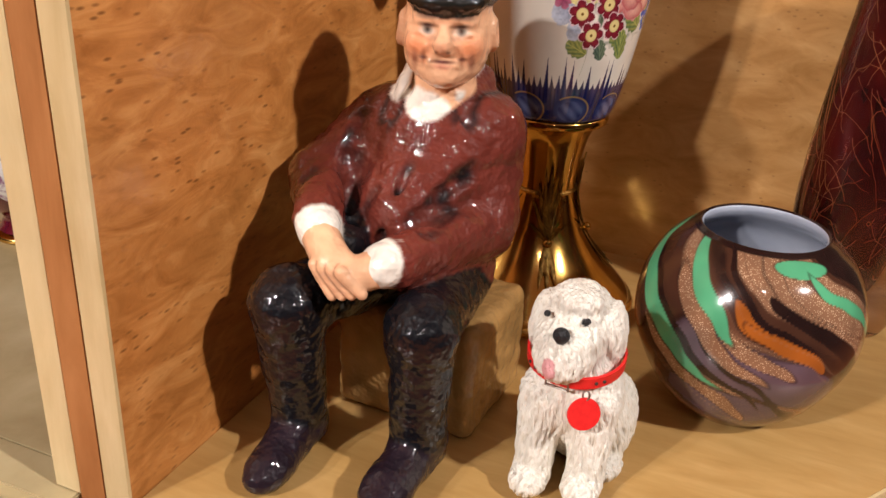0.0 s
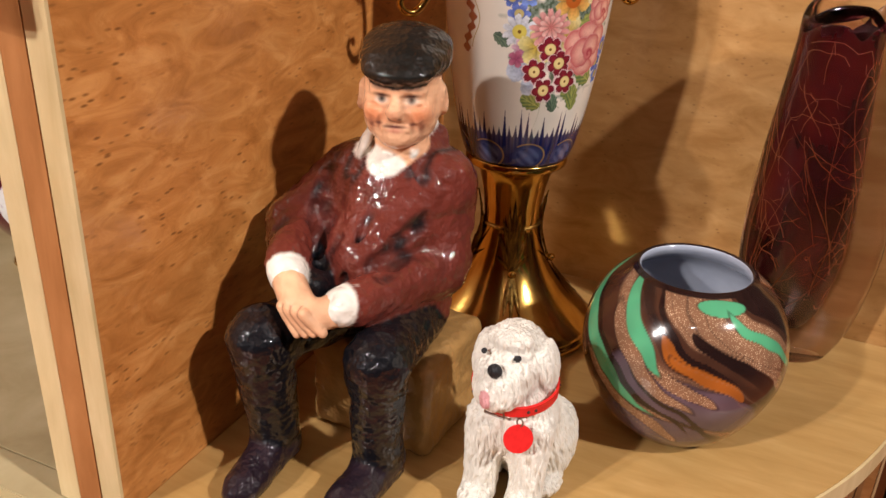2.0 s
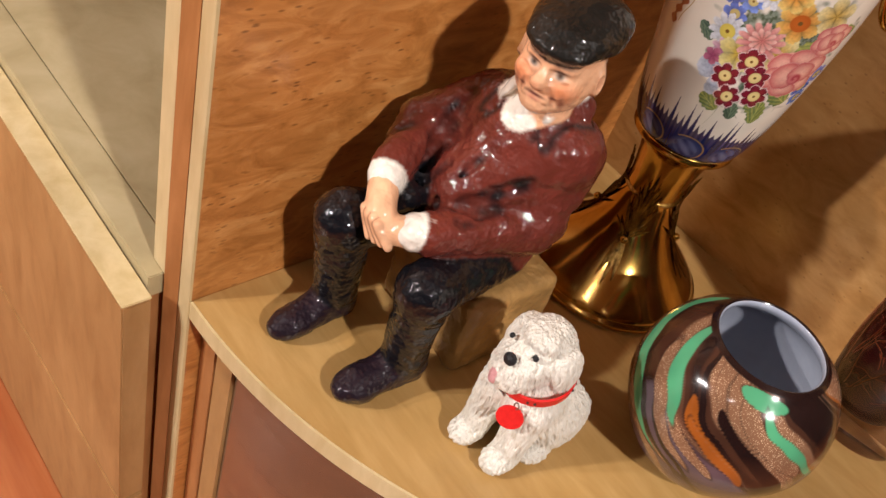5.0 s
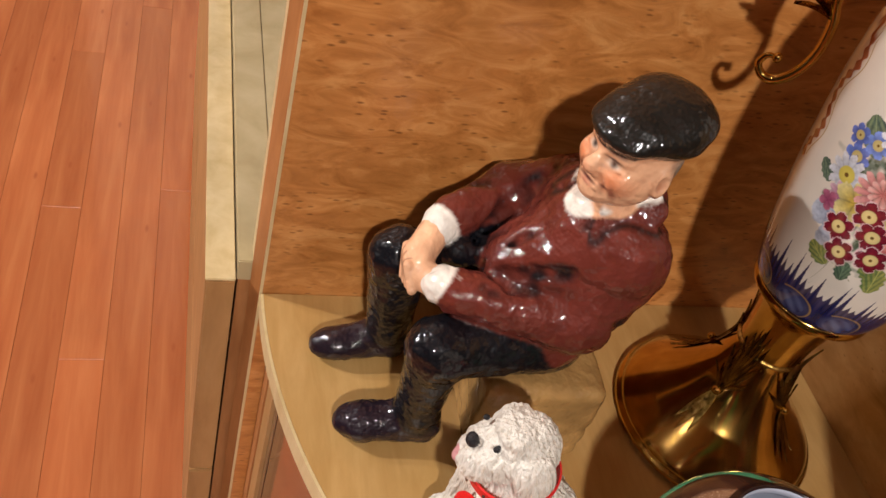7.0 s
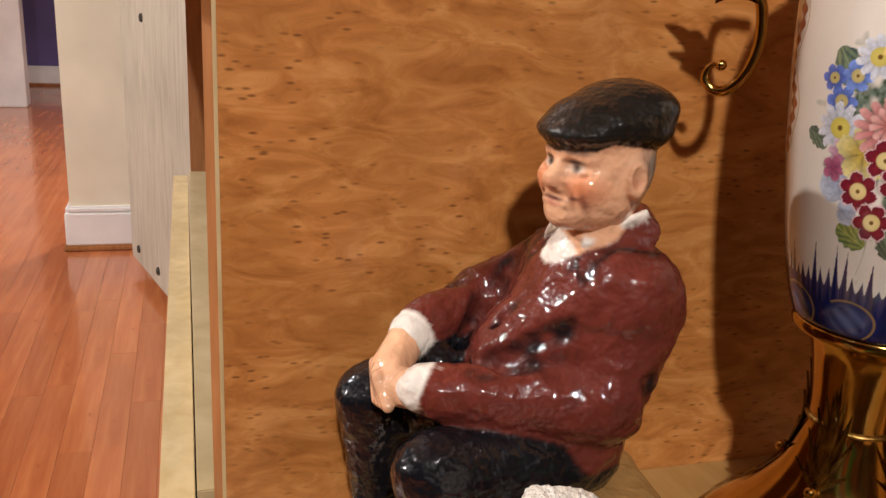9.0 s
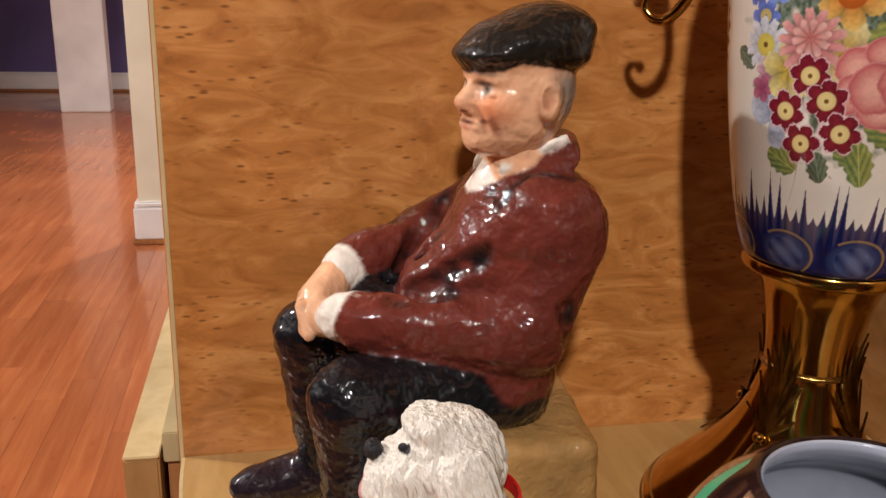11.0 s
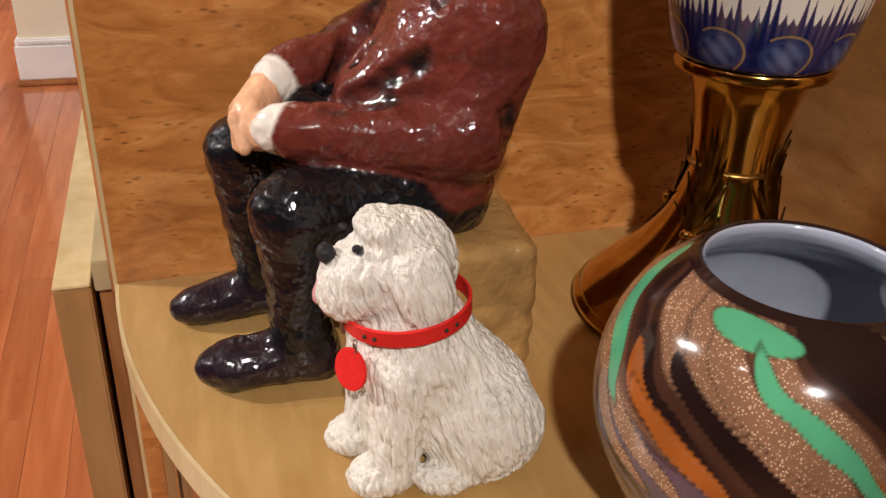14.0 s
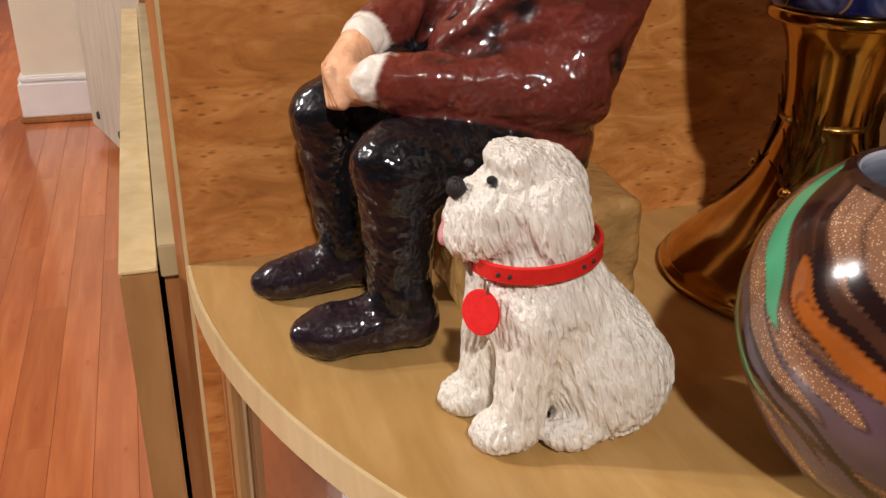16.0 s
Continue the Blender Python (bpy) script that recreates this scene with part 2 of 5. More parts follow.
# ---- materials ----
def material(name, colours, scale=(40, 40, 40), rough=0.5, metal=0.0, bump=0.0, bump_scale=200, coat=0.0, attribute="", fleck=None,
             detail=6, spread=(0.3, 0.7), rough_spread=0.12, distortion=0.4, spec=0.5, bump_stretch=(1, 1, 1), second=3.0, vary=0.0, bump_detail=4.0, coat_rough=0.03, tilt=0.0):
    """Noise between colours (dark to light), with a second scale of stains, fine bump and uneven gloss."""
    m = bpy.data.materials.new(name)
    m.use_nodes = True
    nt = m.node_tree
    bsdf = nt.nodes["Principled BSDF"]
    coord = nt.nodes.new("ShaderNodeTexCoord")

    def node(kind, **sets):
        nd = nt.nodes.new(kind)
        for k, v in sets.items():
            nd.inputs[k].default_value = v
        return nd

    def mapped(s):
        mp = nt.nodes.new("ShaderNodeMapping")
        mp.inputs["Scale"].default_value = s
        mp.vector_type = "TEXTURE" if tilt else "POINT"
        if tilt:
            mp.inputs["Scale"].default_value = tuple(1 / q for q in s)
            mp.inputs["Rotation"].default_value = (radians(tilt), 0, 0)
        nt.links.new(coord.outputs["Object"], mp.inputs["Vector"])
        return mp.outputs["Vector"]

    n1 = node("ShaderNodeTexNoise", Scale=1.0, Detail=detail, Roughness=0.6, Distortion=distortion)
    nt.links.new(mapped(scale), n1.inputs["Vector"])
    n2 = node("ShaderNodeTexNoise", Scale=second, Detail=3.0, Roughness=0.55)
    nt.links.new(mapped((1, 1, 1)), n2.inputs["Vector"])
    ramp = nt.nodes.new("ShaderNodeValToRGB")
    el = ramp.color_ramp.elements
    for k, c in enumerate(colours):
        at = spread[0] + (spread[1] - spread[0]) * k / max(1, len(colours) - 1)
        e = el[k] if k < 2 else el.new(at)
        e.position, e.color = at, (*c, 1)
    nt.links.new(n1.outputs["Fac"], ramp.inputs["Fac"])
    out = ramp.outputs["Color"]
    if attribute:
        at = nt.nodes.new("ShaderNodeAttribute")
        at.attribute_name = attribute
        mix = nt.nodes.new("ShaderNodeMix")
        mix.data_type, mix.blend_type = "RGBA", "MULTIPLY"
        mix.inputs["Factor"].default_value = 1.0
        nt.links.new(at.outputs["Color"], mix.inputs["A"])
        nt.links.new(out, mix.inputs["B"])
        out = mix.outputs["Result"]
    stain = nt.nodes.new("ShaderNodeMapRange")
    stain.inputs["From Min"].default_value, stain.inputs["From Max"].default_value = 0.3, 0.7
    stain.inputs["To Min"].default_value, stain.inputs["To Max"].default_value = 0.86, 1.1
    if vary:
        info = nt.nodes.new("ShaderNodeObjectInfo")
        add = nt.nodes.new("ShaderNodeMath")
        add.operation = "MULTIPLY_ADD"
        add.inputs[1].default_value, add.inputs[2].default_value = vary, -vary / 2
        nt.links.new(info.outputs["Random"], add.inputs[0])
        both = nt.nodes.new("ShaderNodeMath")
        nt.links.new(add.outputs[0], both.inputs[0])
        nt.links.new(n2.outputs["Fac"], both.inputs[1])
        nt.links.new(both.outputs[0], stain.inputs["Value"])
    else:
        nt.links.new(n2.outputs["Fac"], stain.inputs["Value"])
    mul = nt.nodes.new("ShaderNodeMix")
    mul.data_type, mul.blend_type = "RGBA", "MULTIPLY"
    mul.inputs["Factor"].default_value = 1.0
    nt.links.new(out, mul.inputs["A"])
    nt.links.new(stain.outputs["Result"], mul.inputs["B"])
    out = mul.outputs["Result"]
    if fleck:
        fscale, fcolour, width = fleck
        vor = node("ShaderNodeTexVoronoi", Scale=1.0)
        nt.links.new(mapped(fscale), vor.inputs["Vector"])
        fr = nt.nodes.new("ShaderNodeMapRange")
        fr.inputs["From Min"].default_value, fr.inputs["From Max"].default_value = width * 0.4, width
        fr.inputs["To Min"].default_value, fr.inputs["To Max"].default_value = 0.75, 0.0
        nt.links.new(vor.outputs["Distance"], fr.inputs["Value"])
        fm = nt.nodes.new("ShaderNodeMix")
        fm.data_type = "RGBA"
        if attribute:
            gate = nt.nodes.new("ShaderNodeMath")
            gate.operation = "MULTIPLY"
            nt.links.new(fr.outputs["Result"], gate.inputs[0])
            nt.links.new(at.outputs["Alpha"], gate.inputs[1])
            nt.links.new(gate.outputs[0], fm.inputs["Factor"])
        else:
            some = nt.nodes.new("ShaderNodeMapRange")
            some.inputs["From Min"].default_value, some.inputs["From Max"].default_value = 0.38, 0.56
            nt.links.new(n2.outputs["Fac"], some.inputs["Value"])
            gate = nt.nodes.new("ShaderNodeMath")
            gate.operation = "MULTIPLY"
            nt.links.new(fr.outputs["Result"], gate.inputs[0])
            nt.links.new(some.outputs["Result"], gate.inputs[1])
            nt.links.new(gate.outputs[0], fm.inputs["Factor"])
        nt.links.new(out, fm.inputs["A"])
        fm.inputs["B"].default_value = (*fcolour, 1)
        out = fm.outputs["Result"]
    nt.links.new(out, bsdf.inputs["Base Color"])
    rr = nt.nodes.new("ShaderNodeMapRange")
    rr.inputs["To Min"].default_value, rr.inputs["To Max"].default_value = max(0.02, rough - rough_spread), min(1, rough + rough_spread)
    nt.links.new(n2.outputs["Fac"], rr.inputs["Value"])
    nt.links.new(rr.outputs["Result"], bsdf.inputs["Roughness"])
    bsdf.inputs["Metallic"].default_value = metal
    bsdf.inputs["Specular IOR Level"].default_value = spec
    bsdf.inputs["Coat Weight"].default_value = coat
    bsdf.inputs["Coat Roughness"].default_value = coat_rough
    if bump:
        n3 = node("ShaderNodeTexNoise", Scale=1.0, Detail=bump_detail, Roughness=0.6)
        nt.links.new(mapped(tuple(bump_scale * s for s in bump_stretch)), n3.inputs["Vector"])
        bp = nt.nodes.new("ShaderNodeBump")
        bp.inputs["Strength"].default_value = min(1.0, bump * 2.0)
        bp.inputs["Distance"].default_value = 0.002
        nt.links.new(n3.outputs["Fac"], bp.inputs["Height"])
        nt.links.new(bp.outputs["Normal"], bsdf.inputs["Normal"])
        nt.links.new(bp.outputs["Normal"], bsdf.inputs["Coat Normal"])
    return m


WHITE = [(0.92, 0.92, 0.92), (1, 1, 1)]
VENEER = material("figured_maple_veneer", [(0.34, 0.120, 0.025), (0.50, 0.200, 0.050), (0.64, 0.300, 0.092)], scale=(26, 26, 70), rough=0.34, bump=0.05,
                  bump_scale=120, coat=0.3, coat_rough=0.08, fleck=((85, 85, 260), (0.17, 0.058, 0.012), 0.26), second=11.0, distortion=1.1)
# maple again for the back panel, its lit gold put into the colour
BACK_VENEER = material("lit_maple_veneer", [(0.34, 0.160, 0.045), (0.44, 0.228, 0.075), (0.53, 0.300, 0.115)], scale=(26, 26, 60), rough=0.33, bump=0.05,
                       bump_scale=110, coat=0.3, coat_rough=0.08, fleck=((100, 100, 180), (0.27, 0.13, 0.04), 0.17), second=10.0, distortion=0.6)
SHELF_WOOD = material("blond_shelf_veneer", [(0.41, 0.230, 0.070), (0.47, 0.278, 0.093), (0.54, 0.330, 0.122)], scale=(14, 70, 14), rough=0.36, bump=0.03,
                      bump_scale=150, coat=0.15, second=7.0)
EDGE_WOOD = material("pale_maple_edge", [(0.54, 0.40, 0.19), (0.62, 0.48, 0.25), (0.69, 0.55, 0.31)], scale=(50, 50, 12), rough=0.45, bump=0.03, second=9.0)
CHERRY = material("cherry_edge", [(0.28, 0.105, 0.03), (0.38, 0.155, 0.05), (0.46, 0.2, 0.07)], scale=(70, 70, 10), rough=0.42, bump=0.03)
TAN_PANEL = material("tan_door_panel", [(0.40, 0.31, 0.16), (0.48, 0.385, 0.21), (0.55, 0.45, 0.26)], scale=(20, 20, 9), rough=0.4, bump=0.02, coat=0.1)
FRONT_WOOD = material("drawer_front", [(0.50, 0.23, 0.075), (0.58, 0.28, 0.10), (0.64, 0.33, 0.12)], scale=(10, 30, 50), rough=0.4, bump=0.02, coat=0.1)
FLOOR_WOOD = material("red_floor_boards", [(0.44, 0.125, 0.042), (0.52, 0.165, 0.058), (0.60, 0.215, 0.08)], scale=(3, 40, 30), rough=0.22, bump=0.015, bump_scale=60, coat=0.35, vary=0.5, fleck=((9, 26, 9), (0.30, 0.07, 0.025), 0.10))
DARK = material("dark_gap", [(0.02, 0.015, 0.01), (0.04, 0.03, 0.02)], rough=0.8)
PAINT_WALL = material("cream_wall_paint", [(0.78, 0.72, 0.55), (0.84, 0.78, 0.62)], scale=(3, 3, 3), rough=0.7, bump=0.02, bump_scale=300)
TRIM_WHITE = material("white_trim_paint", [(0.80, 0.78, 0.76), (0.86, 0.85, 0.83)], scale=(5, 5, 5), rough=0.4)
# for the unseen walls: dark taupe, chosen to keep bounced light down
DIM_WALL = material("dim_wall_paint", [(0.12, 0.09, 0.06), (0.15, 0.115, 0.08)], scale=(3, 3, 3), rough=0.8, bump=0.02, bump_scale=300)
PURPLE = material("violet_wall_paint", [(0.10, 0.08, 0.22), (0.13, 0.10, 0.27)], scale=(3, 3, 3), rough=0.7)
GREY_WOOD = material("grey_washed_board", [(0.36, 0.31, 0.24), (0.45, 0.40, 0.31), (0.52, 0.46, 0.37)], scale=(60, 60, 6), rough=0.6, bump=0.05)
# the ceiling is out of view; its white is greyed against bounced light
CEILING_PAINT = material("ceiling_paint", [(0.64, 0.62, 0.58), (0.70, 0.68, 0.64)], scale=(3, 3, 3), rough=0.9)
BRASS = material("polished_brass", [(0.46, 0.26, 0.06), (0.60, 0.365, 0.09), (0.68, 0.44, 0.125)], scale=(30, 30, 30), rough=0.14, metal=1.0, bump=0.015, bump_scale=90, rough_spread=0.06)
OLD_BRASS = material("darkened_brass", [(0.10, 0.055, 0.014), (0.40, 0.24, 0.06), (0.66, 0.43, 0.13)], scale=(260, 260, 120), rough=0.28, metal=1.0, bump=0.1, bump_scale=500)
GLAZE = material("glazed_clay_paint", WHITE, rough=0.45, bump=0.27, bump_scale=225, bump_detail=1.0, coat=0.85, coat_rough=0.055, spec=0.1, attribute="paint", second=30.0, rough_spread=0.06)
MATTE_CLAY = material("painted_resin", [(0.87, 0.83, 0.77), (0.97, 0.95, 0.93), (1, 1, 1)], scale=(600, 600, 80), spread=(0.33, 0.47), detail=2.0, distortion=0.3, rough=0.6, bump=0.5, bump_scale=560, bump_stretch=(1, 1, 0.17), bump_detail=2.0, attribute="paint", second=25.0, tilt=16)
PORCELAIN = material("painted_porcelain", WHITE, rough=0.1, coat=0.4, attribute="paint", second=6.0, rough_spread=0.04)
RED_PLASTIC = material("red_leather", [(0.62, 0.012, 0.012), (0.74, 0.02, 0.018)], scale=(300, 300, 300), rough=0.42, bump=0.06, bump_scale=900)
STEEL = material("dull_metal", [(0.3, 0.27, 0.22), (0.45, 0.42, 0.36)], scale=(400, 400, 400), rough=0.35, metal=1.0)
END_WOOD = material("brown_drawer_front", [(0.34, 0.175, 0.06), (0.42, 0.23, 0.085), (0.48, 0.27, 0.105)], scale=(40, 40, 12), rough=0.42, bump=0.03)
SMOKED = material("smoked_glass_door", [(0.10, 0.055, 0.035), (0.13, 0.075, 0.05)], scale=(8, 8, 8), rough=0.08, coat=1.0, spec=1.0, rough_spread=0.03)

# ---- the room ----
for x, y, watts, size, aim in LAMPS:
    data = bpy.data.lights.new("unseen_ceiling_spot", "AREA")
    data.shape, data.size, data.energy, data.color = "DISK", 2 * size, watts, (1.0, 0.93, 0.905)
    data.spread = radians(120)
    spot = new("unseen_ceiling_spot_light", data)
    spot.matrix_basis = look((x, y, CEILING - 0.03), aim)


# unseen ring for each lamp, the added fills too
def lamp_fitting(x, y, radius):
    lamp = thing("recessed_ceiling_lamp", "white round recessed lamp, out of view, set into the ceiling", "lamp", "recessed ceiling lamps", at=(x, y, CEILING))
    lathe("ring", [(radius + 0.001, -0.012), (radius + 0.004, -0.016), (radius + 0.03, -0.009), (radius + 0.036, -0.002), (radius + 0.001, -0.002)], TRIM_WHITE, lamp, segments=32)
    return lamp


for x, y, watts, size, aim in LAMPS:
    lamp_fitting(x, y, size + 0.015)

X0, X1, Y0, Y1 = -6.3, 3.0, -3.4, 2.2
part("ceiling", box_mesh(X0, X1, Y0, Y1, CEILING, CEILING + 0.1), CEILING_PAINT)
tagged(bpy.data.objects["ceiling"], "unseen ceiling with recessed lamps, greyed to cut bounced light", "ceiling", kind="structure")
for name, b, m, label in (
    ("wall_west", (X0 - 0.1, X0, Y0, Y1), PURPLE, "violet painted wall far across the room"),
    ("wall_east", (X1, X1 + 0.1, Y0, Y1), DIM_WALL, "unseen wall in dark taupe that cuts bounced light"),
    ("wall_south", (X0, X1, Y0 - 0.1, Y0), DIM_WALL, "unseen wall in dark taupe that cuts bounced light"),
    ("wall_north", (X0, X1, Y1, Y1 + 0.1), DIM_WALL, "unseen wall in dark taupe that cuts bounced light"),
    ("wall_partition", (-2.385, -2.30, -0.363, 2.2), PAINT_WALL, "cream painted wall end beside the doorway"),
):
    ob = part(name, box_mesh(*b, 0, CEILING), m)
    tagged(ob, label, "wall", kind="structure")


def skirting(x0, x1, y0, y1, name="baseboard"):
    """A white baseboard with a rounded cap and a wooden shoe moulding."""
    base = thing(name, "white painted baseboard with a wooden shoe moulding", "baseboard", kind="structure")
    part("board", box_mesh(x0, x1, y0, y1, 0.018, 0.118, 0.003), TRIM_WHITE, base)
    part("cap", box_mesh(x0 + 0.003, x1 - 0.003, y0 + 0.003, y1 - 0.003, 0.118, 0.138, 0.006), TRIM_WHITE, base)
    part("shoe_moulding", box_mesh(x0 - 0.004, x1 + 0.008, y0 - 0.008, y1, 0.001, 0.018, 0.004), CHERRY, base, "reddish wooden shoe moulding")


skirting(-2.402, -2.285, -0.378, 2.19)
skirting(X0 + 0.002, X0 + 0.02, -3.3, 2.1)
casing = part("door_trim", box_mesh(-5.36, -5.22, -1.22, -0.93, 0.0, 2.3, 0.006), TRIM_WHITE)
tagged(casing, "white painted post across the room", "trim", kind="structure")


def washed_cabinet():
    """The grey-washed end of a tall cabinet on short feet, standing askew behind the drawer unit."""
    c = thing("grey_cabinet", "grey-washed wooden cabinet with bolt heads standing on the floor", "cabinet", at=(-2.10, -0.178, 0))
    c.rotation_euler = (0, 0, radians(15.6))
    part("side_board", box_mesh(0.0, 0.78, 0.0, 0.022, 0.04, 1.5, 0.003), GREY_WOOD, c)
    part("end_board", box_mesh(0.0, 0.02, 0.0225, 0.3, 0.04, 1.5, 0.003), GREY_WOOD, c)
    part("top", box_mesh(-0.01, 0.79, -0.01, 0.31, 1.501, 1.525, 0.004), GREY_WOOD, c)
    for x in (0.03, 0.72):
        part("foot", box_mesh(x, x + 0.04, 0.05, 0.09, 0.0, 0.06, 0.004), GREY_WOOD, c)
    for x, z in ((0.09, 0.085), (0.30, 0.085), (0.24, 0.72)):
        lathe("bolt", [(0.0, -0.006), (0.009, -0.005), (0.012, 0.0), (0.012, 0.003)], DARK, c, segments=16,
              shape=lambda a, r, h, x=x, z=z: (x + r * math.cos(a), h, z + r * math.sin(a)))


washed_cabinet()


# ---- the corner display cabinet ----
R = 0.413


def arc(radius, a0=0.0, a1=90.0, steps=48, centre=(0.0, R)):
    """Points of the quarter round front, from the side panel to the back panel."""
    return [(centre[0] + radius * math.sin(radians(a0 + (a1 - a0) * i / steps)), centre[1] - radius * math.cos(radians(a0 + (a1 - a0) * i / steps))) for i in range(steps + 1)]


def ring_prism(r0, r1, z0, z1, a0=0, a1=90, steps=48):
    return prism(arc(r1, a0, a1, steps) + arc(r0, a0, a1, steps)[::-1], z0, z1)


cabinet = thing("corner_display_cabinet", "quarter-round maple display cabinet with an open shelf", "cabinet")
PANEL_TOP = 1.5
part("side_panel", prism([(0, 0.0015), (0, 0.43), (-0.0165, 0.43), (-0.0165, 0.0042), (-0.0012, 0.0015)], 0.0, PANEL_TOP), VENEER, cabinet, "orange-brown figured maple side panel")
part("panel_edge", prism([(0.0003, -0.0006), (0.0003, 0.0014), (-0.0168, 0.0040), (-0.0168, 0.0018)], 0.0, PANEL_TOP), EDGE_WOOD, cabinet, "pale maple edge strip")
part("back_panel", prism([(0.0, R), (R - 0.002, R), (R - 0.0042, R + 0.0165), (0.0, R + 0.0165)], 0.0, PANEL_TOP), BACK_VENEER, cabinet, "figured maple back panel coloured in its lit gold")
part("panel_edge", prism([(R + 0.0006, R - 0.0003), (R - 0.0014, R - 0.0003), (R - 0.0040, R + 0.0168), (R - 0.0018, R + 0.0168)], 0.0, PANEL_TOP), EDGE_WOOD, cabinet, "pale maple edge strip")
shelf = part("shelf", prism([(0.0006, R - 0.0006)] + arc(R - 0.0022, 0.1, 89.9), SHELF - 0.016, SHELF), SHELF_WOOD, cabinet, "blond veneered quarter-round shelf")
part("edge_band", ring_prism(R - 0.0021, R - 0.0003, SHELF - 0.0163, SHELF - 0.0004, 0.1, 89.9), EDGE_WOOD, shelf, "pale edge band")
part("upper_shelf", prism([(0.0006, R - 0.0006)] + arc(R - 0.0022, 0.1, 89.9), 1.25, 1.268), SHELF_WOOD, cabinet, "blond veneered quarter-round shelf")
part("bottom", prism([(0.0006, R - 0.0006)] + arc(R - 0.02, 0.1, 89.9), 0.06, 0.08), SHELF_WOOD, cabinet)
door = part("curved_door", ring_prism(R - 0.022, R - 0.016, 0.085, SHELF - 0.024, 5.5, 84.5), SMOKED, cabinet, "smoked glass curved door")
part("stile", ring_prism(R - 0.024, R - 0.012, 0.06, SHELF - 0.0165, 0.2, 2.6, 6), CHERRY, cabinet)
part("stile", ring_prism(R - 0.024, R - 0.013, 0.082, SHELF - 0.022, 2.8, 5.4, 6), END_WOOD, cabinet)
part("stile", ring_prism(R - 0.024, R - 0.012, 0.06, SHELF - 0.0165, 87.4, 89.8, 6), CHERRY, cabinet)
part("stile", ring_prism(R - 0.024, R - 0.013, 0.082, SHELF - 0.022, 84.6, 87.2, 6), END_WOOD, cabinet)
part("plinth", ring_prism(R - 0.05, R - 0.035, 0.0, 0.06), CHERRY, cabinet)


def drawer_cabinet(label):
    """A straight unit: overlay drawer fronts above and below an open niche."""
    u = thing("drawer_cabinet", label, "cabinet", "cabinets beside the display shelf")
    w = 0.92
    part("end_panel", box_mesh(-0.034, -0.0185, 0.0125, 0.41, 0.0, PANEL_TOP), CHERRY, u)
    part("end_panel", box_mesh(-w, -w + 0.018, -0.011, 0.41, 0.0, PANEL_TOP), CHERRY, u)
    part("back_board", box_mesh(-w + 0.018, -0.034, 0.392, 0.41, 0.0, PANEL_TOP), TAN_PANEL, u)
    part("filler_strip", prism([(-0.0180, 0.0018), (-0.0180, 0.0120), (-0.0262, 0.0120), (-0.0262, -0.0046)], 0.0, PANEL_TOP), CHERRY, u, "reddish cherry filler strip")
    part("drawer_front", box_mesh(-w, -0.0195, -0.035, -0.0135, 0.832, 1.08, 0.0015), FRONT_WOOD, u)
    part("drawer_box", box_mesh(-w + 0.018, -0.0345, -0.0125, 0.39, 0.829, 1.09), CHERRY, u)
    low = part("drawer_front", box_mesh(-w, -0.0205, -0.036, -0.0155, 0.28, 0.5348, 0.0012), END_WOOD, u)
    part("top_band", box_mesh(-w, -0.0203, -0.0362, -0.0153, 0.5351, 0.537, 0.0006), EDGE_WOOD, low, "pale maple top edge")
    part("drawer_front", box_mesh(-w, -0.0205, -0.036, -0.0155, 0.06, 0.276, 0.0012), END_WOOD, u)
    part("drawer_box", box_mesh(-w + 0.018, -0.0345, -0.0125, 0.39, 0.0, 0.526), CHERRY, u)
    part("face_stile", box_mesh(-0.0435, -0.0265, -0.0040, 0.0118, SHELF + 0.0005, 0.828, 0.0008), EDGE_WOOD, u)
    part("niche_floor", box_mesh(-w + 0.018, -0.0290, -0.0142, 0.012, 0.527, SHELF, 0.0008), TAN_PANEL, u, "tan glossy niche floor")
    part("niche_floor", box_mesh(-w + 0.018, -0.0345, 0.0125, 0.39, 0.527, SHELF), TAN_PANEL, u)
    return u


left = drawer_cabinet("maple cabinet with drawer fronts and an open niche")

mirror = Matrix(((0, -1, 0, R), (-1, 0, 0, R), (0, 0, 1, 0), (0, 0, 0, 1)))
copy_thing(left, mirror)


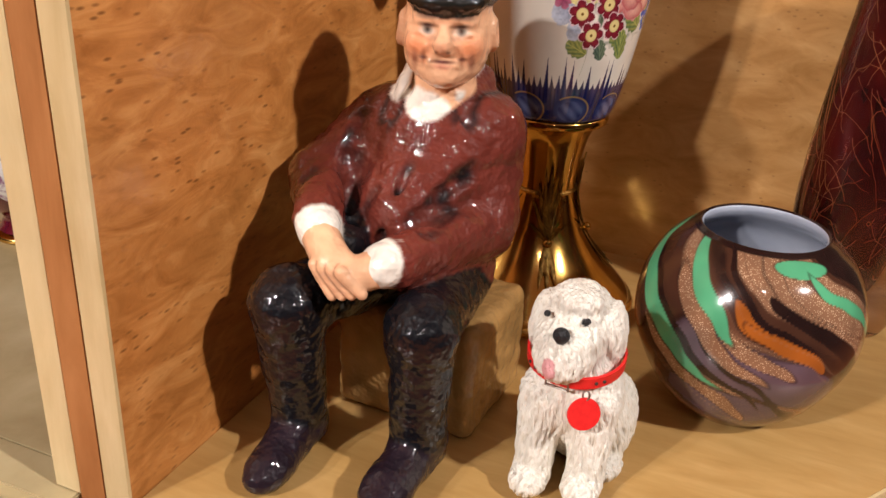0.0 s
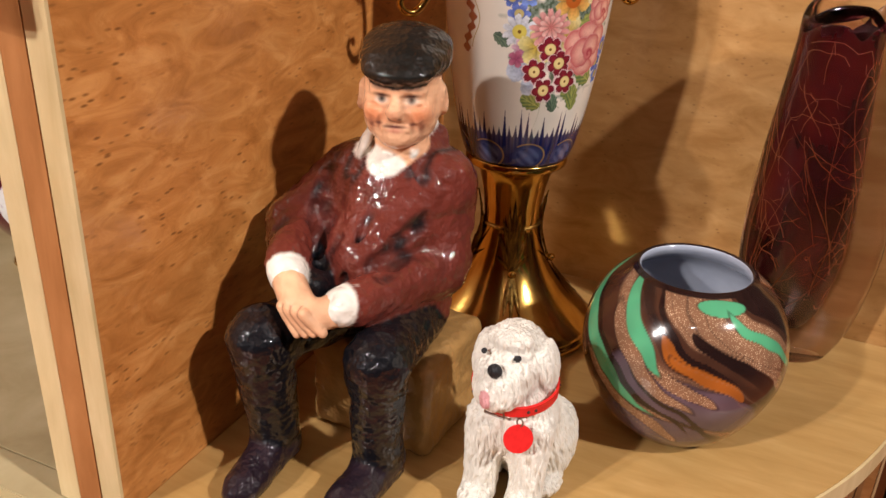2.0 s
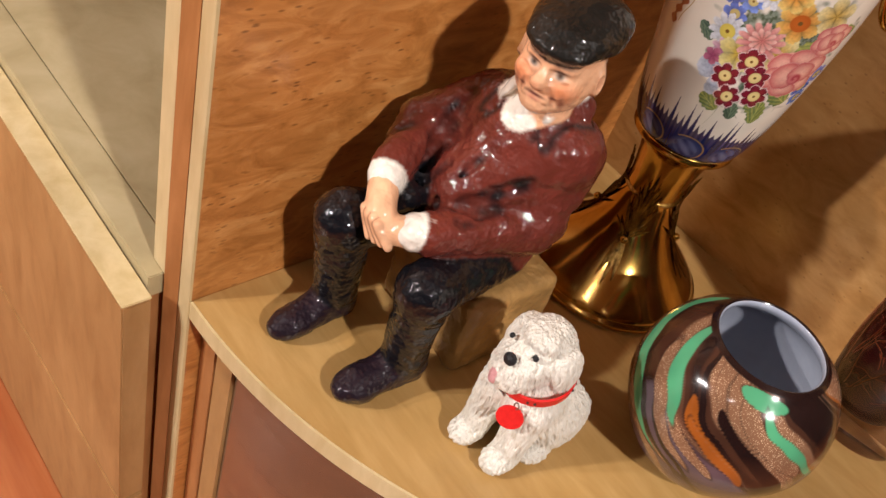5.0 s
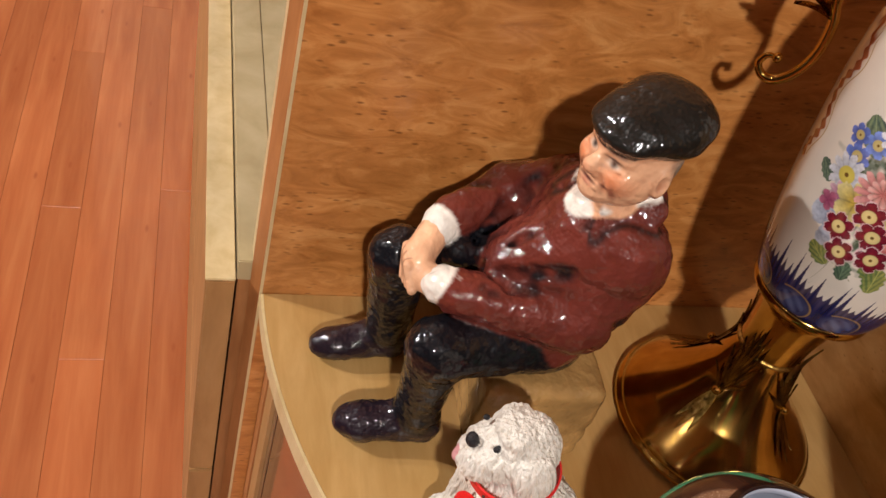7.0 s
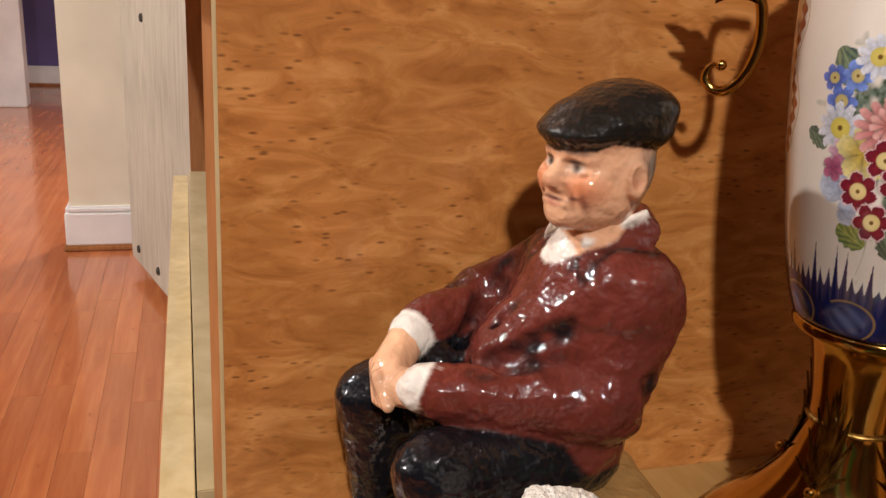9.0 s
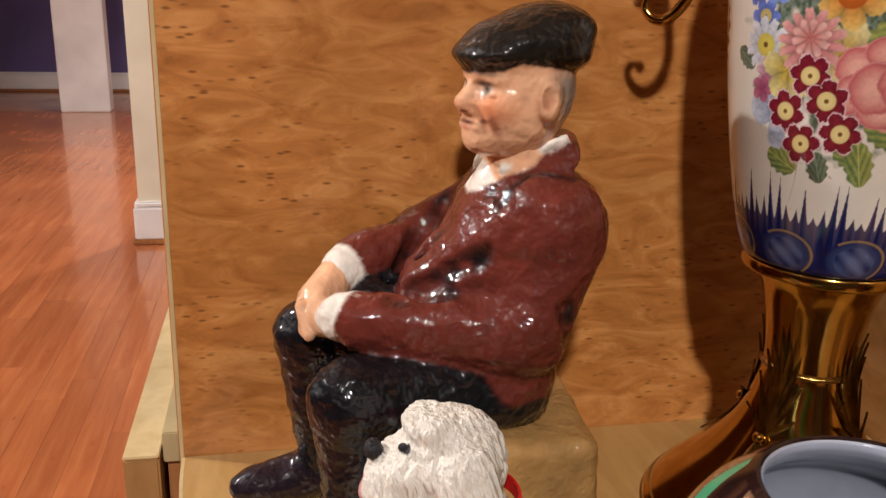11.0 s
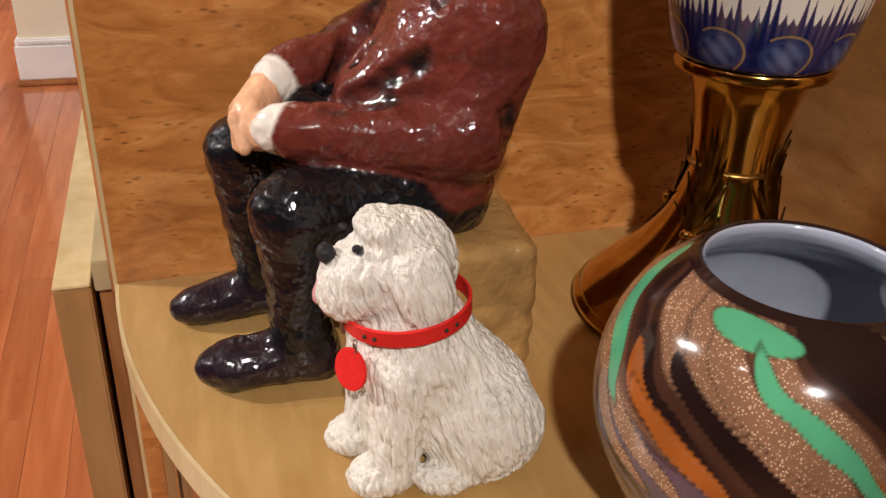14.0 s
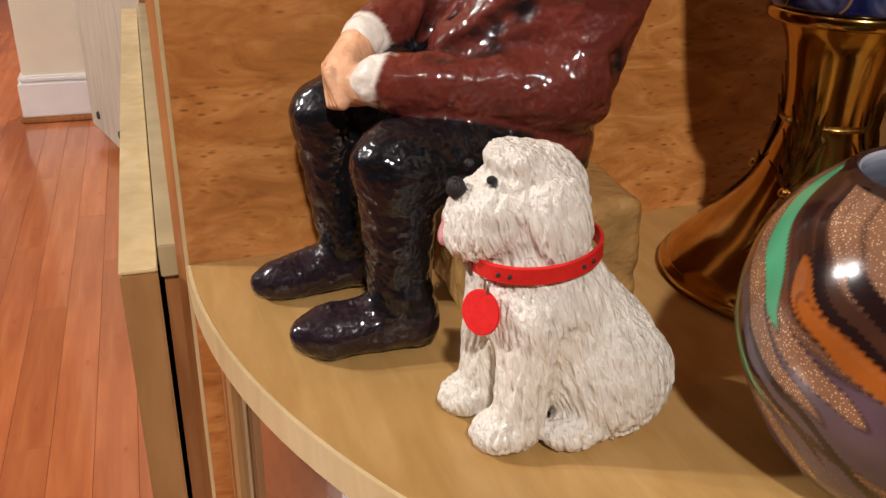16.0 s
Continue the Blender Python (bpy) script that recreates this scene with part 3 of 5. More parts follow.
# ---- the seated figurine: one glazed clay mesh ----
def seated_figurine():
    red, black, skin_c, white, cap_c, tan, shoe = ((0.135, 0.026, 0.017), (0.005, 0.005, 0.007), (0.80, 0.45, 0.26), (0.84, 0.78, 0.68), (0.012, 0.011, 0.009),
                                                    (0.44, 0.25, 0.085), (0.016, 0.009, 0.014))
    z = SHELF
    body = [
        (ball((0.083, 0.166, z + 0.146), (0.038, 0.0335, 0.038), (-14, 0, 0)), red, 0),
        (ball((0.080, 0.150, z + 0.118), (0.036, 0.0400, 0.034), (-10, 0, 0)), red, 0.014),
        (ball((0.086, 0.156, z + 0.090), (0.037, 0.0300, 0.026), (-10, 0, 0)), red, 0.012),
        (limb((0.058, 0.166, z + 0.164), (0.106, 0.177, z + 0.164), 0.0195, 0.0205), red, 0.016),
        # arms
        (limb((0.109, 0.179, z + 0.156), (0.1140, 0.164, z + 0.116), 0.0185, 0.0180), red, 0.007),
        (limb((0.1140, 0.161, z + 0.114), (0.0960, 0.090, z + 0.1165), 0.0185, 0.0125), red, 0.005),
        (limb((0.050, 0.166, z + 0.160), (0.030, 0.134, z + 0.134), 0.0185, 0.0175), red, 0.007),
        (limb((0.030, 0.134, z + 0.134), (0.050, 0.095, z + 0.129), 0.0170, 0.0128), red, 0.005),
        # seat and legs
        (limb((0.066, 0.158, z + 0.083), (0.045, 0.0735, z + 0.090), 0.021, 0.0178), black, 0.006),
        (limb((0.100, 0.158, z + 0.083), (0.1130, 0.086, z + 0.086), 0.0215, 0.0175), black, 0.006),
        (limb((0.0450, 0.0725, z + 0.090), (0.0475, 0.079, z + 0.026), 0.0182, 0.0150), black, 0.006),
        (limb((0.1130, 0.086, z + 0.086), (0.1130, 0.088, z + 0.024), 0.0172, 0.0142), black, 0.006),
        (limb((0.0475, 0.082, z + 0.014), (0.0495, 0.044, z + 0.010), 0.0140, 0.0100), shoe, 0.005),
        (limb((0.1130, 0.092, z + 0.014), (0.1110, 0.054, z + 0.011), 0.0142, 0.0110), shoe, 0.005),
        (ball((0.050, 0.048, z + 0.009), (0.0122, 0.020, 0.0098)), shoe, 0.004),
        (ball((0.1110, 0.058, z + 0.010), (0.0128, 0.020, 0.0108)), shoe, 0.004),
        # neck, open white collar, shirt collar and cuffs
        (limb((0.087, 0.168, z + 0.172), (0.086, 0.162, z + 0.198), 0.0168, 0.0150), skin_c, 0.003),
        (ball((0.0835, 0.1515, z + 0.1795), (0.0105, 0.0060, 0.0135), (-34, 0, 4)), white, 0.0015),
        (flap((0.0660, 0.1470, z + 0.1800), (0.0640, 0.1720, z + 0.1955), (-0.75, -0.45, 0.48), 0.0075, 0.0026), white, 0.001),
        (limb((0.0975, 0.1550, z + 0.1850), (0.1000, 0.1800, z + 0.1985), 0.0024, 0.0020), white, 0.001),
        (limb((0.0990, 0.1830, z + 0.1920), (0.0760, 0.1880, z + 0.1935), 0.0050, 0.0050), red, 0.004),
        (flap((0.1030, 0.1520, z + 0.1725), (0.1040, 0.1860, z + 0.1935), (0.72, -0.36, 0.59), 0.0100, 0.0026), red, 0.001),
        (flap((0.0650, 0.1440, z + 0.1700), (0.0570, 0.1720, z + 0.1880), (-0.65, -0.50, 0.57), 0.0080, 0.0024), red, 0.001),
        # black filler between the right forearm and the belly
        (limb((0.0600, 0.100, z + 0.114), (0.0560, 0.130, z + 0.116), 0.0120, 0.0140), black, 0.004),
        (limb((0.0962, 0.0905, z + 0.1170), (0.0925, 0.0840, z + 0.1172), 0.0120, 0.0114), white, 0.001),
        (limb((0.0505, 0.0945, z + 0.1290), (0.0555, 0.0870, z + 0.1270), 0.0118, 0.0112), white, 0.001),
    ]
    clasp = [
        (limb((0.0920, 0.0835, z + 0.1165), (0.0790, 0.0745, z + 0.1120), 0.0098, 0.0088), skin_c, 0.003),
        (limb((0.0560, 0.0860, z + 0.1260), (0.0685, 0.0760, z + 0.1180), 0.0094, 0.0096), skin_c, 0.004),
        (ball((0.0730, 0.0735, z + 0.1135), (0.0108, 0.0072, 0.0105), (0, -25, 20)), skin_c, 0.004),
    ]
    for k in range(4):
        x = 0.0640 + 0.0050 * k
        clasp.append((limb((x, 0.0690 - 0.0006 * k, z + 0.1175), (x + 0.0095, 0.0680 + 0.0006 * k, z + 0.1035 + 0.0012 * k), 0.0034, 0.0028), skin_c, 0.0008))
    clasp.append((limb((0.0700, 0.0790, z + 0.1245), (0.0815, 0.0745, z + 0.1190), 0.0036, 0.0030), skin_c, 0.001))
    LAPELS = [s[0] for s in body if s[1] == red and s[2] == 0.001]
    # folds pressed into the shirt
    for a, b, r in (((0.112, 0.143, z + 0.150), (0.096, 0.116, z + 0.130), 0.0040), ((0.116, 0.138, z + 0.136), (0.094, 0.112, z + 0.128), 0.0034),
                    ((0.047, 0.142, z + 0.170), (0.055, 0.112, z + 0.116), 0.0050), ((0.086, 0.134, z + 0.166), (0.075, 0.107, z + 0.105), 0.0015),
                    ((0.114, 0.122, z + 0.134), (0.106, 0.104, z + 0.130), 0.0024), ((0.042, 0.118, z + 0.152), (0.034, 0.108, z + 0.144), 0.0024),
                    ((0.030, 0.120, z + 0.152), (0.026, 0.108, z + 0.146), 0.0020), ((0.068, 0.118, z + 0.140), (0.062, 0.108, z + 0.122), 0.0024),
                    ((0.129, 0.176, z + 0.130), (0.1220, 0.186, z + 0.094), 0.0034), ((0.127, 0.148, z + 0.131), (0.129, 0.140, z + 0.122), 0.0018),
                    ((0.098, 0.122, z + 0.150), (0.104, 0.118, z + 0.128), 0.0022)):
        body.append((limb(a, b, r, r), black, -0.005))
    block = [(slab((0.0885, 0.1610, z + 0.0335), (0.0430, 0.0385, 0.0342), 0.007, (0, 0, -4)), tan, 0)]
    verts, faces, colours = [], [], []

    def add(solids, low, high, cell, rough, seed):
        v, f = skin(solids, low, high, cell)
        n = normals_of(v, f)
        d = rough * (lattice(v, (0.011, 0.011, 0.008), seed) + 0.5 * lattice(v, (0.0045, 0.0045, 0.004), seed + 1))
        c = blur_colours(nearest_colour(solids, v), f, 1)
        v = v + n * d[:, None]
        if low[2] > 0.1:
            v[:, 2] = np.maximum(v[:, 2], SHELF + 0.0002)
        faces.append(f + sum(map(len, verts)))
        verts.append(v)
        colours.append(c)
        return v, n, c

    v, n, c = add(body, (0.006, 0.022, z - 0.004), (0.160, 0.226, z + 0.205), 0.00125, 0.0011, 3)
    # near-black in the folds of the shirt, and the button strip
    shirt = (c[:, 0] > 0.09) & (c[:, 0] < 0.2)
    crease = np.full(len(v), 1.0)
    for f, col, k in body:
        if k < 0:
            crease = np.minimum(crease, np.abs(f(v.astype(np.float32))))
    fold_dark = np.clip(1 - crease / 0.0035, 0, 1) * shirt * np.clip(0.6 + 0.9 * lattice(v, (0.006, 0.006, 0.006), 8), 0, 1)
    c[:] = c * (1 - fold_dark[:, None]) + np.array((0.008, 0.007, 0.008)) * fold_dark[:, None]
    # near-black line along the edges of the collar flaps
    lapel = np.min([f(v.astype(np.float32)) for f in LAPELS], 0)
    line = np.clip(1 - np.abs(lapel - 0.0018) / 0.0017, 0, 1) * shirt * 0.9
    c[:] = c * (1 - line[:, None]) + np.array((0.010, 0.007, 0.007)) * line[:, None]
    mottled = np.clip(lattice(v, (0.012, 0.012, 0.012), 9) * 0.5 + lattice(v, (0.004, 0.004, 0.004), 10) * 0.4, -1, 1)
    c[:] = c * (1 + 0.28 * mottled[:, None])
    v, n, c = add(clasp, (0.048, 0.050, z + 0.084), (0.104, 0.096, z + 0.142), 0.0007, 0.0002, 15)
    gaps = np.sort(np.stack([f(v.astype(np.float32)) for f, _, _ in clasp[-5:-1]], 1), 1)
    seam = np.clip(1 - (gaps[:, 1] - gaps[:, 0]) / 0.0011, 0, 1) * (gaps[:, 0] < 0.0012)
    c[:] = c * (1 - 0.75 * seam[:, None]) + np.array((0.25, 0.10, 0.05)) * 0.75 * seam[:, None]
    c[:] = c * (1 + 0.2 * lattice(v, (0.006, 0.006, 0.006), 16))[:, None]
    v, n, c = add(block, (0.03, 0.11, z - 0.004), (0.145, 0.235, z + 0.08), 0.0022, 0.0009, 5)
    c[:] = c * (1 + 0.3 * np.clip(lattice(v, (0.02, 0.02, 0.02), 12) + 0.5 * lattice(v, (0.006, 0.006, 0.006), 13), -1, 1))[:, None]

    # head, turned a little towards +x
    turn = np.array(Euler((radians(-4), 0, radians(18))).to_matrix())
    at = np.array((0.0865, 0.1640, z + 0.2150))
    head = [
        (ball((0, -0.0005, 0.004), (0.0225, 0.0240, 0.0270)), skin_c, 0),
        (ball((0, -0.0085, -0.0105), (0.0192, 0.0172, 0.0165)), skin_c, 0.010),
        (ball((0, -0.0195, -0.0195), (0.0088, 0.0068, 0.0062)), skin_c, 0.006),
        (limb((0, -0.0245, 0.0040), (0, -0.0285, -0.0040), 0.0024, 0.0048), skin_c, 0.004),
        (ball((-0.0038, -0.0258, -0.0052), 0.0026), skin_c, 0.003),
        (ball((0.0038, -0.0258, -0.0052), 0.0026), skin_c, 0.003),
        (ball((-0.0115, -0.0185, -0.0050), (0.0070, 0.0060, 0.0060)), skin_c, 0.005),
        (ball((0.0115, -0.0185, -0.0050), (0.0070, 0.0060, 0.0060)), skin_c, 0.005),
        (limb((-0.0130, -0.0200, 0.0066), (-0.0040, -0.0238, 0.0074), 0.0020, 0.0022), skin_c, 0.004),
        (limb((0.0130, -0.0200, 0.0066), (0.0040, -0.0238, 0.0074), 0.0020, 0.0022), skin_c, 0.004),
        (limb((-0.0065, -0.0245, -0.0130), (0.0065, -0.0245, -0.0130), 0.0020, 0.0020), skin_c, 0.003),
        (ball((-0.0228, -0.0015, 0.0000), (0.0038, 0.0064, 0.0092), (0, 5, -18)), skin_c, 0.003),
        (ball((0.0228, -0.0015, 0.0000), (0.0038, 0.0064, 0.0092), (0, -5, 18)), skin_c, 0.003),
        (ball((0.0258, -0.0038, 0.0008), (0.0020, 0.0030, 0.0048)), skin_c, -0.002),
        (ball((-0.0258, -0.0038, 0.0008), (0.0020, 0.0030, 0.0048)), skin_c, -0.002),
        (limb((-0.0062, -0.0285, -0.0062), (-0.0118, -0.0242, -0.0160), 0.0011, 0.0010), skin_c, -0.0025),
        (limb((0.0062, -0.0285, -0.0062), (0.0118, -0.0242, -0.0160), 0.0011, 0.0010), skin_c, -0.0025),
        (limb((-0.0140, -0.0225, -0.0010), (-0.0055, -0.0275, -0.0022), 0.0008, 0.0008), skin_c, -0.0018),
        (limb((0.0140, -0.0225, -0.0010), (0.0055, -0.0275, -0.0022), 0.0008, 0.0008), skin_c, -0.0018),
        (limb((-0.0075, -0.0285, -0.0118), (0.0075, -0.0285, -0.0118), 0.0012, 0.0012), skin_c, -0.002),
        (ball((-0.0082, -0.0275, 0.0022), (0.0044, 0.0030, 0.0026)), skin_c, -0.003),
        (ball((0.0082, -0.0275, 0.0022), (0.0044, 0.0030, 0.0026)), skin_c, -0.003),
        (ball((0, 0.0015, 0.0210), (0.0262, 0.0268, 0.0130), (-4, 0, 0)), cap_c, 0.002),
        (ball((0.001, 0.0085, 0.0290), (0.0250, 0.0185, 0.0115), (8, 0, 0)), cap_c, 0.008),
        (ball((0, -0.0200, 0.0175), (0.0200, 0.0135, 0.0062), (12, 0, 0)), cap_c, 0.009),
        (limb((0, 0.004, -0.026), (0, 0.002, -0.010), 0.0140, 0.0150), skin_c, 0.004),
    ]
    v, n, c = add(head, (-0.034, -0.042, -0.034), (0.034, 0.042, 0.044), 0.0007, 0.00022, 7)
    is_cap = c[:, 0] < 0.1
    is_skin = ~is_cap

    def dab(p, r, colour, strength=1.0):
        d = np.sqrt((((v - np.array(p)) / np.array(r)) ** 2).sum(1))
        w = np.clip(1.4 * (1 - d), 0, 1) * strength * is_skin
        c[:] = c * (1 - w[:, None]) + np.array(colour) * w[:, None]

    for s in (-1, 1):
        dab((s * 0.0125, -0.021, -0.006), (0.011, 0.02, 0.009), (0.66, 0.21, 0.085), 0.8)
        dab((s * 0.0085, -0.026, 0.0022), (0.0056, 0.009, 0.0030), (0.66, 0.58, 0.48), 1.0)
        dab((s * 0.0083, -0.026, 0.0024), (0.0030, 0.009, 0.0032), (0.015, 0.010, 0.010))
        dab((s * 0.0085, -0.026, 0.0046), (0.0068, 0.009, 0.0017), (0.06, 0.025, 0.02), 1.0)
        dab((s * 0.0095, -0.026, 0.0088), (0.0082, 0.010, 0.0018), (0.20, 0.14, 0.11), 0.7)
        dab((s * 0.0095, -0.0245, -0.0110), (0.0016, 0.010, 0.0060), (0.30, 0.10, 0.05), 0.6)
        dab((s * 0.0140, -0.021, -0.0120), (0.0024, 0.012, 0.0070), (0.30, 0.10, 0.06), 0.75)
        dab((s * 0.0200, 0.012, 0.006), (0.009, 0.020, 0.010), (0.26, 0.21, 0.16), 1.0)
        dab((s * 0.0245, -0.0040, -0.001), (0.004, 0.004, 0.006), (0.40, 0.15, 0.08), 0.7)
        dab((s * 0.0200, 0.013, -0.002), (0.008, 0.010, 0.014), (0.34, 0.28, 0.23), 0.9)
    dab((0, -0.0275, -0.0122), (0.0095, 0.007, 0.0014), (0.12, 0.035, 0.03), 1.0)
    for s in (-1, 1):
        dab((s * 0.0095, -0.0245, -0.0108), (0.0030, 0.007, 0.0014), (0.14, 0.045, 0.035), 0.9)
        dab((s * 0.0060, -0.0260, -0.0010), (0.0060, 0.008, 0.0016), (0.50, 0.26, 0.16), 0.6)
        dab((s * 0.0028, -0.0290, -0.0072), (0.0016, 0.006, 0.0012), (0.14, 0.05, 0.035), 0.9)
    wrinkle = np.clip(lattice(v, (0.006, 0.006, 0.0022), 50) * 1.6 - 0.5, 0, 1) * is_skin * 0.35
    c[:] = c * (1 - wrinkle[:, None]) + np.array((0.42, 0.18, 0.10)) * wrinkle[:, None]
    dab((0, -0.0265, -0.0145), (0.0065, 0.006, 0.0020), (0.60, 0.22, 0.15), 0.7)
    dab((0, -0.030, -0.005), (0.0055, 0.008, 0.0045), (0.70, 0.28, 0.15), 0.6)
    dab((0, 0.026, 0.004), (0.03, 0.012, 0.012), (0.42, 0.34, 0.27), 0.8)
    verts[-1] = v @ turn.T + at
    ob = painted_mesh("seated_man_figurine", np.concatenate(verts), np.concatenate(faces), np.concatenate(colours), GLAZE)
    return tagged(ob, "glazed clay seated figurine in maroon shirt and black flat cap", "figurine")


seated_figurine()


# ---- the dog figurine: one painted mesh ----
def dog_figurine():
    fur, black, pink = (0.83, 0.785, 0.69), (0.012, 0.012, 0.014), (0.70, 0.33, 0.33)
    z = SHELF
    cx, s = 0.183, 0.84
    solids = []

    def egg(dx, y, h, r, k, turn=(0, 0, 0), colour=fur):
        solids.append((ball((cx + s * dx, y, z + h), (s * r[0], r[1], r[2]), turn), colour, k))

    egg(0.004, 0.143, 0.029, (0.0275, 0.0275, 0.028), 0)
    egg(0.003, 0.127, 0.052, (0.0255, 0.0235, 0.033), 0.012, (26, 0, 0))
    egg(0.001, 0.118, 0.060, (0.0245, 0.019, 0.028), 0.010)
    for dx, y in ((-0.0150, 0.106), (0.0165, 0.110)):
        solids.append((limb((cx + s * dx, y + 0.003, z + 0.055), (cx + s * dx, y, z + 0.010), 0.0118, 0.0098), fur, 0.005))
        egg(dx, y - 0.0065, 0.008, (0.0118, 0.0125, 0.0086), 0.003)
    egg(0.0215, 0.148, 0.024, (0.0150, 0.0235, 0.025), 0.005)
    egg(-0.0165, 0.146, 0.024, (0.0150, 0.0235, 0.025), 0.005)
    egg(0.0245, 0.130, 0.007, (0.0105, 0.013, 0.0072), 0.003)
    egg(-0.0190, 0.128, 0.007, (0.0105, 0.013, 0.0072), 0.003)
    egg(-0.0015, 0.1175, 0.0945, (0.0225, 0.0200, 0.0205), 0.008)
    egg(-0.0025, 0.1010, 0.0905, (0.0185, 0.0150, 0.0130), 0.008, (-6, 0, 0))
    egg(-0.0030, 0.0955, 0.0830, (0.0150, 0.0110, 0.0100), 0.006)
    egg(0.0208, 0.1205, 0.0915, (0.0060, 0.0110, 0.0165), 0.003, (8, -6, 0))
    egg(-0.0232, 0.1170, 0.0915, (0.0060, 0.0110, 0.0165), 0.003, (8, 6, 0))
    egg(-0.0015, 0.1075, 0.1110, (0.0150, 0.0090, 0.0050), 0.005)
    egg(-0.0025, 0.0882, 0.1010, (0.0048, 0.0034, 0.0040), 0.0006, colour=black)
    egg(-0.0060, 0.0862, 0.0835, (0.0042, 0.0028, 0.0052), 0.0006, (-16, 0, 0), pink)
    egg(0.0085, 0.0975, 0.1060, (0.0020, 0.0019, 0.0016), 0.0004, colour=black)
    egg(-0.0140, 0.0965, 0.1060, (0.0020, 0.0019, 0.0016), 0.0004, colour=black)
    egg(-0.0040, 0.0820, 0.0915, (0.0085, 0.0030, 0.0018), -0.002)
    v, f = skin(solids, (cx - 0.040, 0.076, z - 0.003), (cx + 0.046, 0.190, z + 0.124), 0.00075)
    n = normals_of(v, f)
    c = nearest_colour(solids, v)
    hair = (c[:, 0] > 0.5) & (c[:, 1] > 0.5)
    # combed grooves: strands run down the body and out over the head
    lean = np.stack([v[:, 0] + 0.10 * (v[:, 2] - z) * np.sign(v[:, 0] - cx), v[:, 1] + 0.38 * (v[:, 2] - z) * (v[:, 1] > 0.118), v[:, 2]], 1)
    wob = 0.0012 * lattice(v, (0.012, 0.012, 0.012), 20)[:, None]
    g = lattice(lean + wob, (0.0013, 0.0013, 0.0075), 21) + 0.35 * lattice(lean + wob, (0.0022, 0.0022, 0.006), 22)
    groove = np.clip(-g, 0, 1)
    depth = np.where(hair, 0.0006 * g - 0.0008 * groove, 0.0)
    v = v + n * depth[:, None]
    v[:, 2] = np.maximum(v[:, 2], SHELF + 0.0002)
    # browner towards the bottom of the grooves
    groove_tint = np.clip(groove * 1.9 - 0.35, 0, 1) * hair * 0.24
    c = c * (1 - groove_tint[:, None]) + np.array((0.27, 0.215, 0.15)) * groove_tint[:, None]
    ob = painted_mesh("dog_figurine", v, f, c, MATTE_CLAY)
    return tagged(ob, "cream shaggy dog figurine sitting with its tongue out", "figurine")


dog_figurine()


def dog_collar():
    """A strap round the neck with a buckle and a hanging disc."""
    centre, tilt = Vector((0.1830, 0.1180, SHELF + 0.0765)), Euler((radians(6), radians(0), 0)).to_matrix()
    ob = thing("dog_collar", "red dog collar with round tag on the dog figurine", "collar", at=centre)
    bm = bmesh.new()
    n, rings = 56, []
    for i in range(n):
        a = TAU * i / n
        ring = []
        for dr, dz in ((0, -0.0034), (0.0012, -0.0030), (0.0014, 0.0030), (0.0002, 0.0034)):
            ring.append(bm.verts.new(tilt @ Vector(((0.0230 + dr) * math.cos(a), (0.0238 + dr) * math.sin(a), dz))))
        rings.append(ring)
    for i in range(n):
        for k in range(4):
            a, b = rings[i], rings[(i + 1) % n]
            bm.faces.new((a[k], b[k], b[(k + 1) % 4], a[(k + 1) % 4]))
    bmesh.ops.recalc_face_normals(bm, faces=bm.faces[:])
    strap = part("strap", bm, RED_PLASTIC, ob)

    def on_strap(deg, h=0.0, out=0.0):
        a = radians(deg)
        return tilt @ Vector(((0.0244 + out) * math.cos(a), (0.0252 + out) * math.sin(a), h))

    for deg in (-52, -42, 20, 32, -128, -140):
        p = on_strap(deg)
        bm = bmesh.new()
        bmesh.ops.create_uvsphere(bm, u_segments=8, v_segments=6, radius=0.0009, matrix=Matrix.Translation(p))
        part("eyelet", bm, DARK, ob)
    pts = [on_strap(-96 + da, dz, 0.0006) for da, dz in ((-13, -0.0042), (13, -0.0042), (13, 0.0042), (-13, 0.0042))]
    part("buckle", tube(pts, 0.0008, 6, True), STEEL, ob, "dull metal buckle")
    part("buckle_pin", tube([on_strap(-109, 0, 0.001), on_strap(-83, 0, 0.0012)], 0.0006, 6), STEEL, ob)
    hang = on_strap(-63, -0.0045, 0.0012)
    loop = [hang + Vector((0.0016 * math.cos(TAU * i / 16), 0.0004, -0.0012 + 0.0026 * math.sin(TAU * i / 16))) for i in range(16)]
    part("split_ring", tube(loop, 0.0005, 6, True), STEEL, ob)
    facing = Euler((radians(90 - 14), 0, radians(30))).to_matrix()
    bm = bmesh.new()
    bmesh.ops.create_cone(bm, cap_ends=True, segments=40, radius1=0.0082, radius2=0.0082, depth=0.0012)
    bmesh.ops.bevel(bm, geom=[e for e in bm.edges if len(e.link_faces) == 2 and e.calc_face_angle() > 1], offset=0.0003, segments=2, affect="EDGES")
    tag_at = hang + Vector((0.0004, -0.0014, -0.0105))
    for v in bm.verts:
        v.co = facing @ v.co + tag_at
    part("tag", bm, RED_PLASTIC, ob, "round red tag")


dog_collar()


